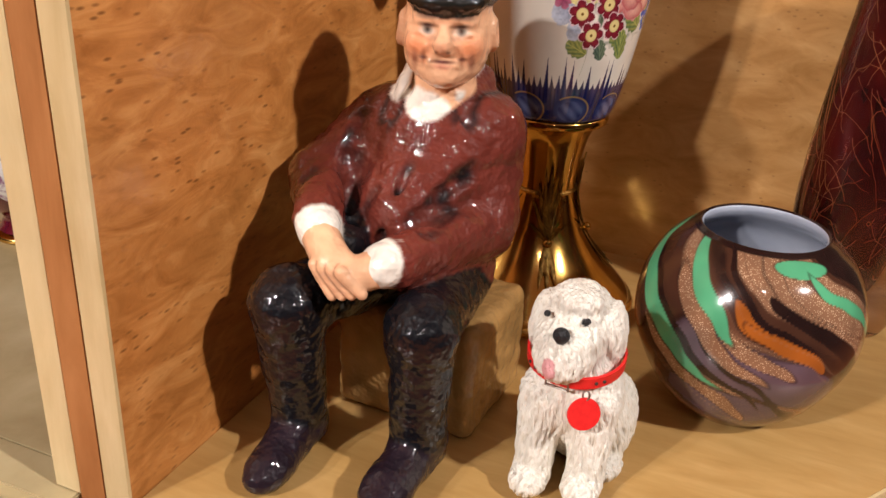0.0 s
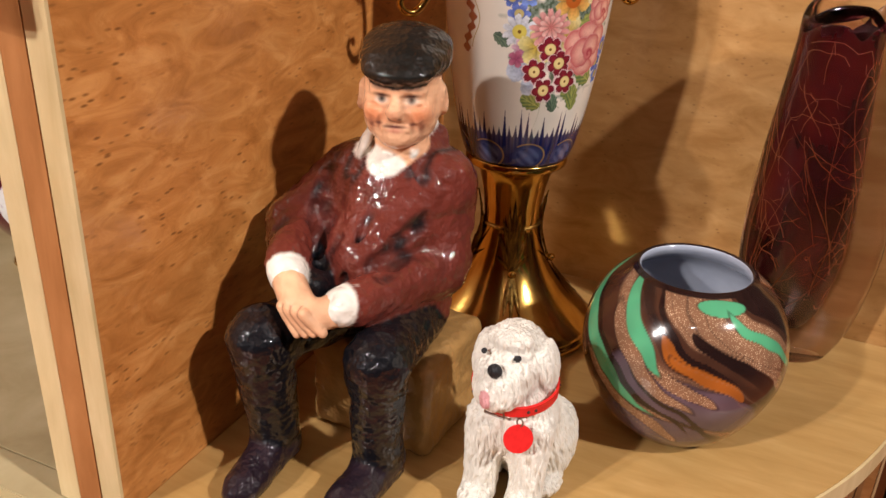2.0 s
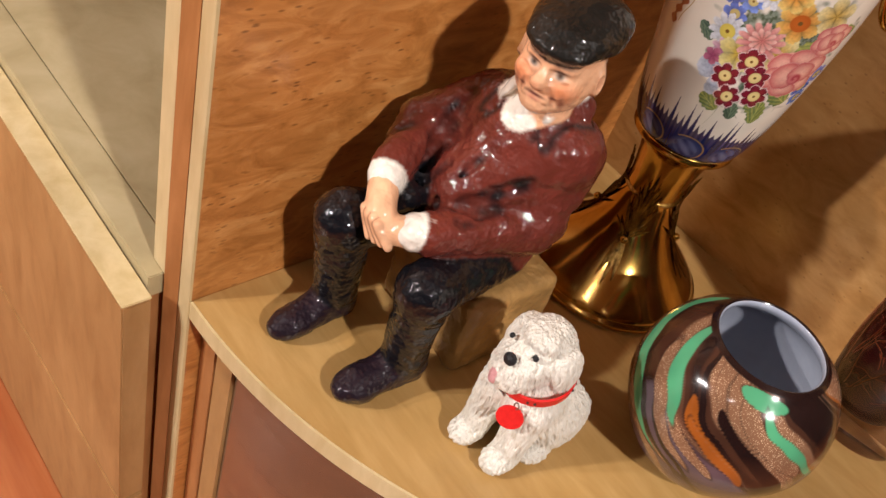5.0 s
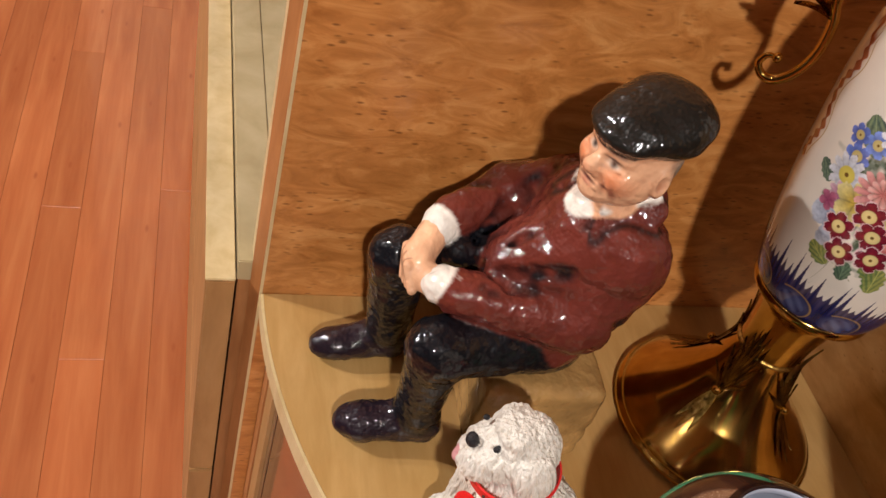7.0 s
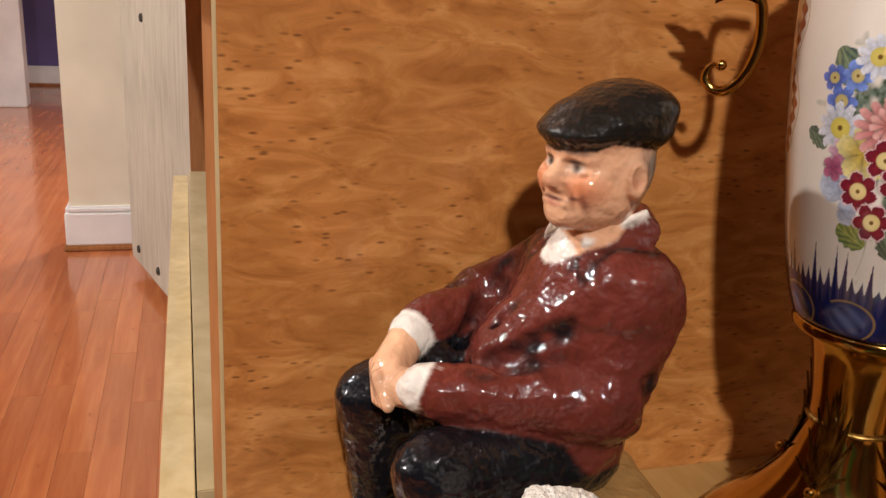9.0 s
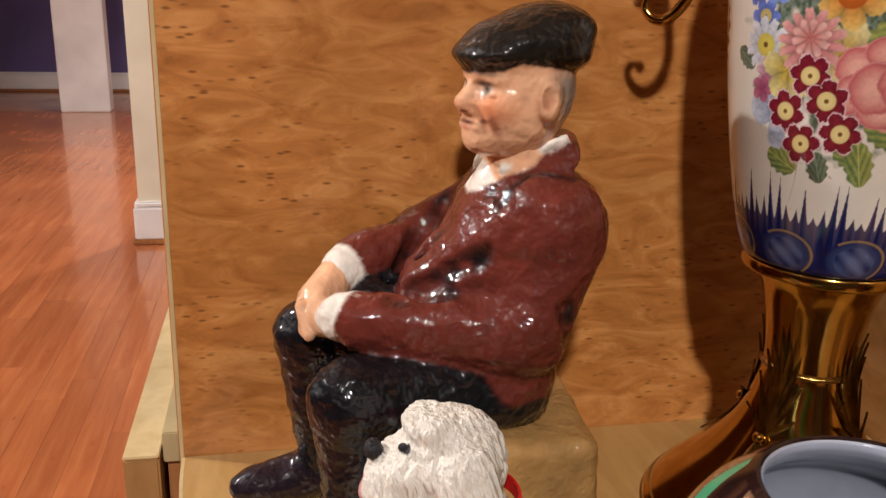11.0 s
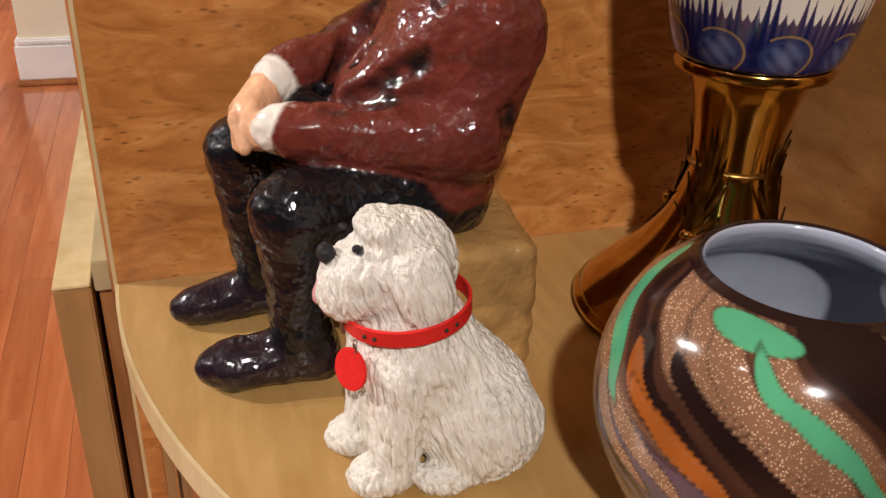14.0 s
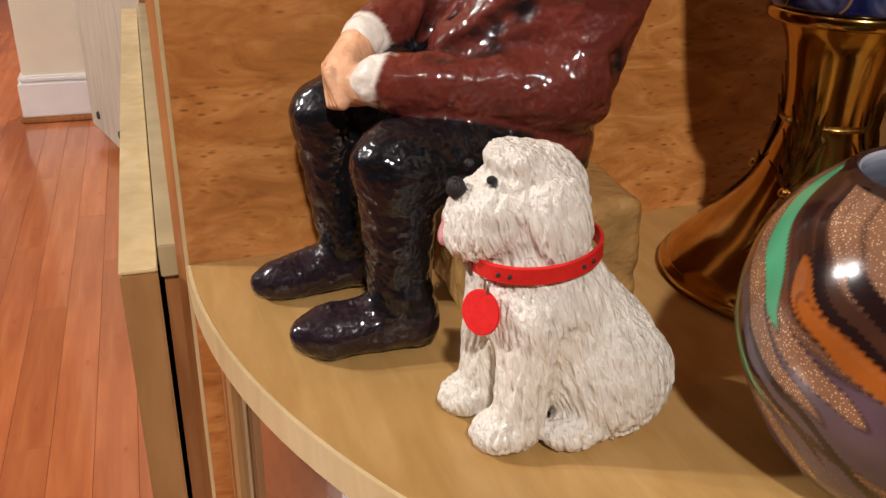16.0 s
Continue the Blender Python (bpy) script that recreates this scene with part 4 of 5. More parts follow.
# ---- swirled art glass bowl vase ----
def swirl_vase(at):
    prof = smooth_profile([(0.0, 0.0), (0.024, 0.0), (0.031, 0.002), (0.0475, 0.0185), (0.0600, 0.043), (0.0638, 0.061), (0.0612, 0.082), (0.0520, 0.1005), (0.0400, 0.1120), (0.0362, 0.1152), (0.0348, 0.1160), (0.0338, 0.1152)], 18)
    inner = smooth_profile([(0.0338, 0.1151), (0.0330, 0.1140), (0.0334, 0.1110), (0.037, 0.106), (0.050, 0.095), (0.0565, 0.077), (0.0585, 0.058), (0.054, 0.036), (0.040, 0.014), (0.0, 0.008)], 8)
    ob = thing("swirled_glass_vase", "round art glass vase swirled brown, copper and green", "vase", at=at)
    n, seg = len(prof), 700
    prof = np.array(prof)
    ang = np.arange(seg) * TAU / seg
    a = np.repeat(ang, n)
    r, h = np.tile(prof[:, 0], seg), np.tile(prof[:, 1], seg)
    verts = np.stack([r * np.cos(a), r * np.sin(a), h], 1)
    i, j = np.meshgrid(np.arange(seg), np.arange(n - 1), indexing="ij")
    p, q = (i * n + j).ravel(), (((i + 1) % seg) * n + j).ravel()
    faces = np.stack([p, q, q + 1, p + 1], 1)
    # slanting bands: the angle winds round as the height falls, more slowly near the rim
    t = h / 0.115
    WIND = 3.0
    wob = 0.16 * lattice(verts, (0.035, 0.035, 0.035), 30) + 0.05 * lattice(verts, (0.012, 0.012, 0.012), 29)
    s = a + WIND * t + wob
    ring = np.stack([np.cos(s) * 0.07, np.sin(s) * 0.07, h * 0.30], 1)
    b1, b2 = lattice(ring, (0.026, 0.026, 0.05), 31), lattice(ring, (0.012, 0.012, 0.03), 32)
    fine = lattice(np.stack([np.cos(s) * 0.07, np.sin(s) * 0.07, h * 0.10], 1), (0.0030, 0.0030, 0.02), 33)
    cloud = lattice(verts, (0.010, 0.010, 0.010), 36)
    c = np.tile(np.array((0.060, 0.024, 0.014)), (len(verts), 1))
    shine = np.zeros(len(verts))

    def lay(mask, colour, soft=0.06, glitter=0.0, strength=1.0):
        w = np.clip(mask / soft, 0, 1) * strength
        c[:] = c * (1 - w[:, None]) + np.array(colour) * w[:, None]
        shine[:] = shine * (1 - w) + glitter * w

    copper, purple, orange, dark, green, umber = (0.25, 0.125, 0.068), (0.105, 0.068, 0.088), (0.33, 0.090, 0.014), (0.018, 0.008, 0.007), (0.085, 0.36, 0.18), (0.12, 0.048, 0.026)
    lay(b1 + 0.10, copper, 0.12, 0.9)
    lay(b2 - 0.20, umber, 0.10)
    lay(-b1 - 0.32, dark, 0.08)
    lay(lattice(ring, (0.011, 0.011, 0.024), 46) - 0.56, orange, 0.14)
    lay(np.abs(fine) - 0.62, dark, 0.10, 0.0, 0.7)
    PATCHES = [  # angle and height of the middle, half width across the band, half length down it, colour, glitter
        (-1.46, 0.50, 0.52, 0.20, purple, 0.0), (-1.05, 0.43, 0.45, 0.18, purple, 0.0), (-1.40, 0.20, 0.70, 0.16, purple, 0.1), (0.60, 0.40, 0.60, 0.2, purple, 0.0), (2.4, 0.45, 0.6, 0.2, purple, 0.0),
        (-1.36, 0.70, 0.11, 0.13, orange, 0.0), (-1.16, 0.62, 0.10, 0.12, orange, 0.0), (1.5, 0.6, 0.3, 0.12, orange, 0.0),
        (-1.02, 0.72, 0.12, 0.15, dark, 0.0), (-1.60, 0.84, 0.05, 0.24, dark, 0.0), (-2.08, 0.58, 0.08, 0.34, dark, 0.0), (-0.72, 0.62, 0.14, 0.20, dark, 0.0), (-1.25, 0.36, 0.06, 0.30, dark, 0.0),
        (-1.86, 0.66, 0.17, 0.24, copper, 1.0), (-1.48, 0.62, 0.10, 0.15, copper, 1.0), (-1.12, 0.88, 0.28, 0.15, copper, 1.0), (-0.80, 0.80, 0.18, 0.18, copper, 1.0), (-1.93, 0.36, 0.12, 0.22, copper, 0.9),
        (-2.52, 0.68, 0.15, 0.34, green, 0.0), (-2.02, 0.82, 0.13, 0.20, green, 0.0), (-0.98, 0.955, 0.40, 0.030, green, 0.0), (-0.42, 0.76, 0.10, 0.18, green, 0.0),
        (1.0, 0.6, 0.2, 0.2, green, 0.0), (2.5, 0.75, 0.2, 0.2, green, 0.0)]
    for sa, st, wide, tall, tint, glitter in PATCHES:
        da = (a - sa + math.pi) % TAU - math.pi
        across = da + WIND * (t - st) * 0.85 + wob
        d = np.abs(across / wide) ** 1.7 + np.abs((t - st) / tall) ** 2.2
        lay(1 - d + 0.22 * b2 + 0.08 * fine, tint, 0.10, glitter)
        lay(np.where(tint == dark, -1, 0.16 - np.abs(1 - d + 0.22 * b2 + 0.08 * fine)), dark, 0.12, 0.0, 0.55)
    lay(fine - 0.55, (0.30, 0.17, 0.10), 0.3, 0.5, 0.5)
    c *= (1 + 0.22 * cloud)[:, None]
    shine *= np.clip(0.75 + 0.6 * cloud, 0, 1)
    lay(t - 0.985, dark, 0.006)
    painted_mesh("body", verts, faces, c, ART_GLASS, ob, alpha=shine)
    lathe("lining", inner, LINING, ob, "pale blue-white glass lining", 96)
    return ob


ART_GLASS = material("swirled_art_glass", WHITE, rough=0.14, coat=0.25, attribute="paint", spec=0.45, rough_spread=0.05, bump=0.02, bump_scale=60, fleck=((1000, 1000, 1000), (1.0, 0.72, 0.46), 0.36))
# white lining, greyed: the shade inside the bowl is put into the colour
LINING = material("shaded_white_lining", [(0.34, 0.37, 0.45), (0.44, 0.47, 0.55)], scale=(20, 20, 20), rough=0.15, coat=0.4)
swirl_vase((0.2555, 0.2335, SHELF + 0.0003))


# ---- porcelain vase on a brass foot ----
def vase_paint(a, h):
    """Bouquet, cobalt spikes, scallops and rust bands, painted over the angle a and the height h."""
    rng = np.random.default_rng(4)
    c = np.tile(np.array((0.77, 0.71, 0.61)), (len(a), 1))
    ref = 0.053
    u = ((a - radians(-46) + math.pi) % TAU - math.pi) * ref * 1.12
    v0, h = h, 0.2110 + (h - 0.2030) * 1.06
    grain = lattice(np.stack([u, h, 0 * u], 1), (0.0012, 0.0012, 1), 40)
    broad = lattice(np.stack([u, h, 0 * u], 1), (0.004, 0.004, 1), 41)

    def lay(mask, colour, soft=0.08):
        w = np.clip(mask / soft, 0, 1)
        w = w[:, None] if w.ndim == 1 else w
        c[:] = c * (1 - w) + np.asarray(colour) * w

    def polar(x, y):
        dx, dy = u - x, h - y
        return np.hypot(dx, dy), np.arctan2(dy, dx)

    def mix(p, q, t):
        t = np.clip(t, 0, 1)[:, None]
        return np.array(p) * (1 - t) + np.array(q) * t

    def flower(x, y, r, n, inner, outer, eye=None, turn=0.0, edge=None, deep=0.3):
        near = np.hypot(u - x, h - y) < 1.2 * r
        rho, phi = polar(x, y)
        lobe = np.abs(np.cos(n * (phi + turn) / 2)) ** 0.6
        rim = r * (0.62 + 0.38 * lobe) * (1 + 0.06 * grain)
        col = mix(np.array(inner) * 0.8, np.array(outer) * 0.92, (rho / rim) ** 1.4) * (1 - 1.3 * deep * (1 - lobe))[:, None] * (1 + 0.18 * grain)[:, None]
        if edge:
            col = np.where((rho > 0.9 * rim)[:, None], np.array(edge), col)
        lay(np.where(near, 1 - rho / rim, -1), col, 0.06)
        if eye:
            lay(np.where(near, 1 - rho / (0.42 * r), -1), mix(eye, np.array(eye) * 0.8, rho / (0.42 * r)), 0.1)
            lay(np.where(near, 1 - rho / (0.12 * r), -1), (0.16, 0.08, 0.02), 0.3)

    def rose(x, y, r, pale=(0.80, 0.40, 0.33), dark=(0.42, 0.06, 0.08)):
        rho, phi = polar(x, y)
        rim = r * (0.86 + 0.10 * np.cos(5 * phi + 0.7) + 0.05 * np.cos(9 * phi))
        hx, hy = x + 0.22 * r, y - 0.18 * r
        rr, pp = polar(hx, hy)
        curl = 0.5 + 0.5 * np.sin(16 * rr / r + 1.5 * np.sin(2 * pp) + 2 * broad)
        col = mix(pale, dark, 0.25 + 0.65 * np.clip(1 - rr / (0.55 * r), 0, 1) + 0.35 * (curl - 0.5) * (rr > 0.2 * r)) * (1 + 0.1 * grain)[:, None]
        lay(1 - rho / rim, col, 0.05)
        for px, py, wide, tall in ((-0.55, 0.30, 0.45, 0.42), (0.05, 0.62, 0.55, 0.34), (0.62, 0.35, 0.40, 0.45), (-0.62, -0.25, 0.36, 0.42), (0.60, -0.35, 0.38, 0.36), (0.05, -0.62, 0.55, 0.30), (-0.18, -0.10, 0.52, 0.55), (0.30, 0.08, 0.46, 0.42)):
            d = np.hypot((u - x - px * r) / (wide * r), (h - y - py * r) / (tall * r)) + 0.06 * broad
            lay(np.where(d < 1, 1, -1), mix((0.82, 0.44, 0.35), (0.48, 0.07, 0.09), np.clip(d, 0, 1) ** 1.8) * (1 + 0.08 * grain)[:, None], 0.5)
            lay(0.05 - np.abs(d - 0.97), (0.80, 0.50, 0.43), 0.1)
        lay(1 - np.hypot((u - hx) / (0.30 * r), (h - hy) / (0.26 * r)), mix(dark, (0.62, 0.18, 0.18), 0.5 + 0.5 * np.sin(26 * rr / r + pp)), 0.3)

    def leaf(x, y, length, wide, turn, p=(0.10, 0.17, 0.06), q=(0.36, 0.38, 0.10)):
        dx, dy = u - x, h - y
        al, ac = dx * math.cos(turn) + dy * math.sin(turn), -dx * math.sin(turn) + dy * math.cos(turn)
        t = al / length
        w = wide * np.sqrt(np.clip(t * (1 - t) * 4, 0, 1)) * (1 + 0.1 * np.sin(26 * t))
        col = mix(p, q, 0.5 + 0.5 * np.sin(18 * t + 14 * np.abs(ac) / wide) * 0.6 + 0.3 * ac / wide) * (1 + 0.2 * grain)[:, None]
        inside = np.where((t > 0) & (t < 1), 1 - np.abs(ac) / np.maximum(w, 1e-6), -1)
        lay(inside, col, 0.12)
        lay(np.where(inside > 0, 1 - np.abs(ac) / (0.05 * wide), -1), np.array(q) * 1.3, 0.5)

    def stem(x0, y0, x1, y1, wide=0.00035, colour=(0.30, 0.30, 0.16)):
        p, d = np.array((x0, y0)), np.array((x1 - x0, y1 - y0))
        t = np.clip(((u - p[0]) * d[0] + (h - p[1]) * d[1]) / (d @ d), 0, 1)
        off = np.hypot(u - p[0] - t * d[0] - 0.0012 * np.sin(3 * t), h - p[1] - t * d[1])
        lay(1 - off / (wide * (1.2 - 0.8 * t)), colour, 0.5)

    # green and blue shade behind the blooms
    far = np.hypot((u - 0.006) / 0.040, (h - 0.250) / 0.040)
    lay((1 - far + 0.45 * broad) * (h > 0.2), mix((0.07, 0.10, 0.06), (0.20, 0.25, 0.20), 0.5 + 0.8 * grain), 0.35)
    # stems and lower leaves
    for x0, y0, x1, y1 in ((-0.010, 0.205, -0.013, 0.182), (-0.004, 0.205, -0.012, 0.178), (0.001, 0.200, -0.009, 0.184), (0.016, 0.198, -0.004, 0.182), (0.006, 0.196, 0.017, 0.186)):
        stem(x0, y0, x1, y1)
    leaf(-0.026, 0.204, 0.017, 0.0062, -0.45)
    leaf(-0.002, 0.206, 0.014, 0.0052, -1.3, (0.05, 0.08, 0.06), (0.14, 0.20, 0.12))
    leaf(0.006, 0.212, 0.017, 0.0068, -0.6)
    leaf(0.016, 0.212, 0.020, 0.0066, -1.35)
    leaf(0.018, 0.222, 0.020, 0.0075, -0.5)
    leaf(-0.036, 0.240, 0.014, 0.0045, 2.6, (0.05, 0.09, 0.08), (0.16, 0.22, 0.14))
    leaf(0.012, 0.248, 0.022, 0.0075, 0.7)
    leaf(0.024, 0.262, 0.026, 0.0080, 0.4)
    leaf(-0.022, 0.268, 0.022, 0.0070, 2.2, (0.06, 0.10, 0.09), (0.22, 0.28, 0.15))
    leaf(0.040, 0.214, 0.010, 0.0020, -0.1, (0.20, 0.24, 0.14), (0.3, 0.32, 0.2))
    # blue sprays
    for x, y, r, col in ((0.041, 0.226, 0.0085, (0.06, 0.10, 0.34)), (0.046, 0.216, 0.0075, (0.10, 0.16, 0.42)), (0.047, 0.236, 0.008, (0.14, 0.18, 0.45)),
                         (-0.031, 0.262, 0.0080, (0.10, 0.15, 0.42)), (-0.025, 0.274, 0.0075, (0.13, 0.20, 0.48)), (-0.036, 0.272, 0.0065, (0.08, 0.12, 0.36))):
        flower(x, y, r, 6, col, np.array(col) * 1.9, (0.6, 0.5, 0.2))
    # pale blue and white flowers
    flower(-0.0265, 0.2245, 0.0125, 3, (0.42, 0.47, 0.60), (0.62, 0.67, 0.78), None, 0.5)
    flower(-0.0215, 0.2120, 0.0070, 2, (0.45, 0.50, 0.62), (0.64, 0.68, 0.78), None, 1.6)
    flower(-0.030, 0.250, 0.0125, 11, (0.55, 0.60, 0.72), (0.80, 0.82, 0.86), (0.72, 0.60, 0.12))
    flower(-0.017, 0.283, 0.0105, 11, (0.60, 0.64, 0.76), (0.80, 0.82, 0.86), (0.70, 0.58, 0.14))
    flower(-0.027, 0.2375, 0.0085, 8, (0.55, 0.20, 0.34), (0.78, 0.55, 0.62), None, 0.3)
    flower(-0.031, 0.2310, 0.0065, 5, (0.40, 0.08, 0.18), (0.55, 0.18, 0.28))
    # yellow lilies and orange blooms
    flower(-0.0175, 0.2400, 0.0135, 5, (0.62, 0.44, 0.06), (0.82, 0.74, 0.34), None, 0.9, deep=0.45)
    flower(0.0040, 0.2490, 0.0140, 5, (0.66, 0.42, 0.08), (0.84, 0.76, 0.40), None, 0.2, deep=0.45)
    flower(0.0050, 0.2720, 0.0145, 6, (0.70, 0.22, 0.03), (0.84, 0.56, 0.16), (0.5, 0.12, 0.02), 0.4, deep=0.5)
    flower(-0.0055, 0.2860, 0.0110, 6, (0.74, 0.30, 0.05), (0.86, 0.66, 0.22), None, 0.0, deep=0.5)
    flower(0.0235, 0.2810, 0.0130, 5, (0.72, 0.46, 0.10), (0.84, 0.74, 0.40), None, 0.7, deep=0.5)
    flower(-0.0090, 0.2520, 0.0150, 14, (0.55, 0.10, 0.12), (0.80, 0.42, 0.38), None, 0.1, deep=0.5)
    flower(-0.0090, 0.2540, 0.0085, 10, (0.66, 0.20, 0.18), (0.84, 0.52, 0.46), None, 0.4, deep=0.5)
    rose(0.0225, 0.2370, 0.0205)
    rose(0.0330, 0.2640, 0.0130)
    for x, y, turn in ((-0.0075, 0.2385, 0.2), (0.0005, 0.2285, 0.6), (-0.0175, 0.2225, 0.3), (-0.0090, 0.2090, 0.9), (0.0080, 0.2150, 0.1)):
        flower(x, y, 0.0100, 6, (0.30, 0.02, 0.035), (0.16, 0.012, 0.03), (0.82, 0.66, 0.28), turn, (0.72, 0.48, 0.50), 0.2)
    # cobalt spikes above the foot
    h = v0
    n = 76
    f = (a / TAU * n) % n
    tall = 0.003 + 0.019 * rng.uniform(0, 1, n + 1) ** 1.5
    lean = rng.uniform(0.35, 0.65, n + 1)
    k = f.astype(int)
    x = f - k
    peak = np.where(x < lean[k], x / lean[k], (1 - x) / (1 - lean[k]))
    edge = 0.1670 + tall[k] * peak ** 1.6
    shade = np.clip((edge - h) / 0.012, 0, 1)
    lay((edge - h) / 0.0012, mix((0.08, 0.06, 0.11), (0.010, 0.015, 0.085), shade) * (1 + 0.35 * lattice(np.stack([u, h * 0.1, 0 * u], 1), (0.0007, 0.004, 1), 43))[:, None], 0.6)
    # scalloped row with gilt outlines
    m = 9
    g = (a / TAU * m) % 1.0 - 0.5
    gx = g * TAU * 0.041 / m
    rho = np.hypot(gx / 1.15, h - 0.1515)
    lay((1 - rho / 0.0108) * (gx + h > 0.1515), (0.42, 0.26, 0.07), 0.05)
    lay(1 - rho / 0.0104, mix((0.11, 0.14, 0.28), (0.010, 0.016, 0.085), rho / 0.0104 + 0.3 * np.sin(700 * (gx + h)) * (rho < 0.007)), 0.1)
    # rust lace bands beside the bouquet
    for centre, side in ((-112, 1), (36, -1)):
        da = ((a - radians(centre) + math.pi) % TAU - math.pi) * ref
        wave = da - 0.003 * np.sin(h * 160)
        lay((0.0026 + 0.0012 * np.sin(h * 900) - np.abs(wave)) * (h > 0.222) / 0.001, (0.34, 0.10, 0.045), 0.6)
        lay((0.0005 - np.abs(wave - 0.0052 * side)) * (h > 0.226) / 0.0004, (0.45, 0.30, 0.10), 0.8)
    return c


def sprig(parent, angle):
    """An acanthus sprig with a small ball, laid on the pedestal."""
    bm = bmesh.new()

    def surface(h):
        pts = PEDESTAL
        for (r0, h0), (r1, h1) in zip(pts, pts[1:]):
            if h0 <= h <= h1:
                return r0 + (r1 - r0) * (h - h0) / max(1e-9, h1 - h0)
        return pts[-1][0]

    def blade(h0, h1, da0, da1, wide, lift):
        n = 9
        left, mid, right = [], [], []
        for i in range(n):
            t = i / (n - 1)
            h = h0 + (h1 - h0) * t
            r = surface(h) + 0.0012 + lift * t * t
            s = (da0 + (da1 - da0) * t) / max(surface(h), 0.02)
            w = wide * (4 * t * (1 - t)) ** 0.7 * (1.15 - 0.5 * t) / max(surface(h), 0.02) + 1e-4
            for row, off, up in ((left, -w, 0.0), (mid, 0.0, 0.0011), (right, w, 0.0)):
                q = angle + s + off
                row.append(bm.verts.new(((r + up) * math.cos(q), (r + up) * math.sin(q), h)))
        for i in range(n - 1):
            bm.faces.new((left[i], mid[i], mid[i + 1], left[i + 1]))
            bm.faces.new((mid[i], right[i], right[i + 1], mid[i + 1]))

    for h1, da, wide in ((0.112, 0.0, 0.0024), (0.106, 0.004, 0.0021), (0.106, -0.004, 0.0021), (0.097, 0.0075, 0.0021), (0.097, -0.0075, 0.0021), (0.084, 0.0105, 0.0022), (0.084, -0.0105, 0.0022)):
        blade(0.056, h1, 0, da, wide, 0.0014)
    for h1, da in ((0.026, 0.0), (0.030, 0.006), (0.030, -0.006), (0.068, 0.012), (0.068, -0.012)):
        blade(0.056, h1, 0, da, 0.0024, 0.0026 if h1 > 0.05 else 0.001)
    bmesh.ops.solidify(bm, geom=bm.faces[:], thickness=0.0007)
    part("leaf_sprig", bm, OLD_BRASS, parent, "darkened brass leaf sprig", True)
    bm = bmesh.new()
    r = surface(0.056) + 0.0034
    bmesh.ops.create_uvsphere(bm, u_segments=16, v_segments=10, radius=0.0032, matrix=Matrix.Translation((r * math.cos(angle), r * math.sin(angle), 0.056)))
    part("ball", bm, BRASS, parent, smooth=True)


def vase_handle(parent, angle):
    """A scrolled brass handle with a leaf at its bend; rho counts from the vase's axis."""
    ca, sa = math.cos(angle), math.sin(angle)
    at = lambda rho, h, side=0.0: (rho * ca - side * sa, rho * sa + side * ca, h)  # noqa: E731
    line = spline([(0.0895, 0.2590), (0.0945, 0.2580), (0.0965, 0.2520), (0.0920, 0.2470), (0.0850, 0.2475), (0.0775, 0.2560), (0.0735, 0.2700), (0.0745, 0.2860), (0.0790, 0.3000), (0.0760, 0.3200), (0.0560, 0.3300)], 6)
    radius = [0.0012 + 0.0016 * min(1, i / 22) for i in range(len(line))]
    handle = part("handle", tube([at(*p) for p in line], radius, 10), BRASS, parent, "scrolled brass handle", True)
    bm = bmesh.new()
    bmesh.ops.create_uvsphere(bm, u_segments=12, v_segments=8, radius=0.0028, matrix=Matrix.Translation(at(0.0895, 0.2590)))
    part("curl_ball", bm, BRASS, handle, smooth=True)
    bm = bmesh.new()
    for rise, side, out, wide in ((0.022, 0.0, 0.034, 0.0075), (0.014, 0.006, 0.028, 0.0062), (0.015, -0.006, 0.028, 0.0062), (0.028, 0.003, 0.018, 0.0060), (0.006, 0.0, 0.022, 0.0050)):
        rows = []
        for i in range(8):
            t = i / 7
            w = wide * (4 * t * (1 - t)) ** 0.6 * (1 - 0.3 * t) + 1e-4
            rho, h = 0.0745 + out * t, 0.2890 + rise * math.sin(1.7 * t) - 0.006 * t * t
            rows.append([bm.verts.new(at(rho, h - 0.0012, side * t - w)), bm.verts.new(at(rho, h + 0.0006, side * t)), bm.verts.new(at(rho, h - 0.0012, side * t + w))])
        for p, q in zip(rows, rows[1:]):
            bm.faces.new((p[0], p[1], q[1], q[0]))
            bm.faces.new((p[1], p[2], q[2], q[1]))
    bmesh.ops.solidify(bm, geom=bm.faces[:], thickness=0.0009)
    part("handle_leaf", bm, BRASS, handle, smooth=True)


PEDESTAL = [tuple(p) for p in smooth_profile([(0.0690, 0.0085), (0.0665, 0.0125), (0.0555, 0.0240), (0.0405, 0.0400), (0.0288, 0.0580), (0.0225, 0.0780), (0.0210, 0.0880), (0.0222, 0.1050), (0.0262, 0.1250), (0.0315, 0.1360)], 6)]


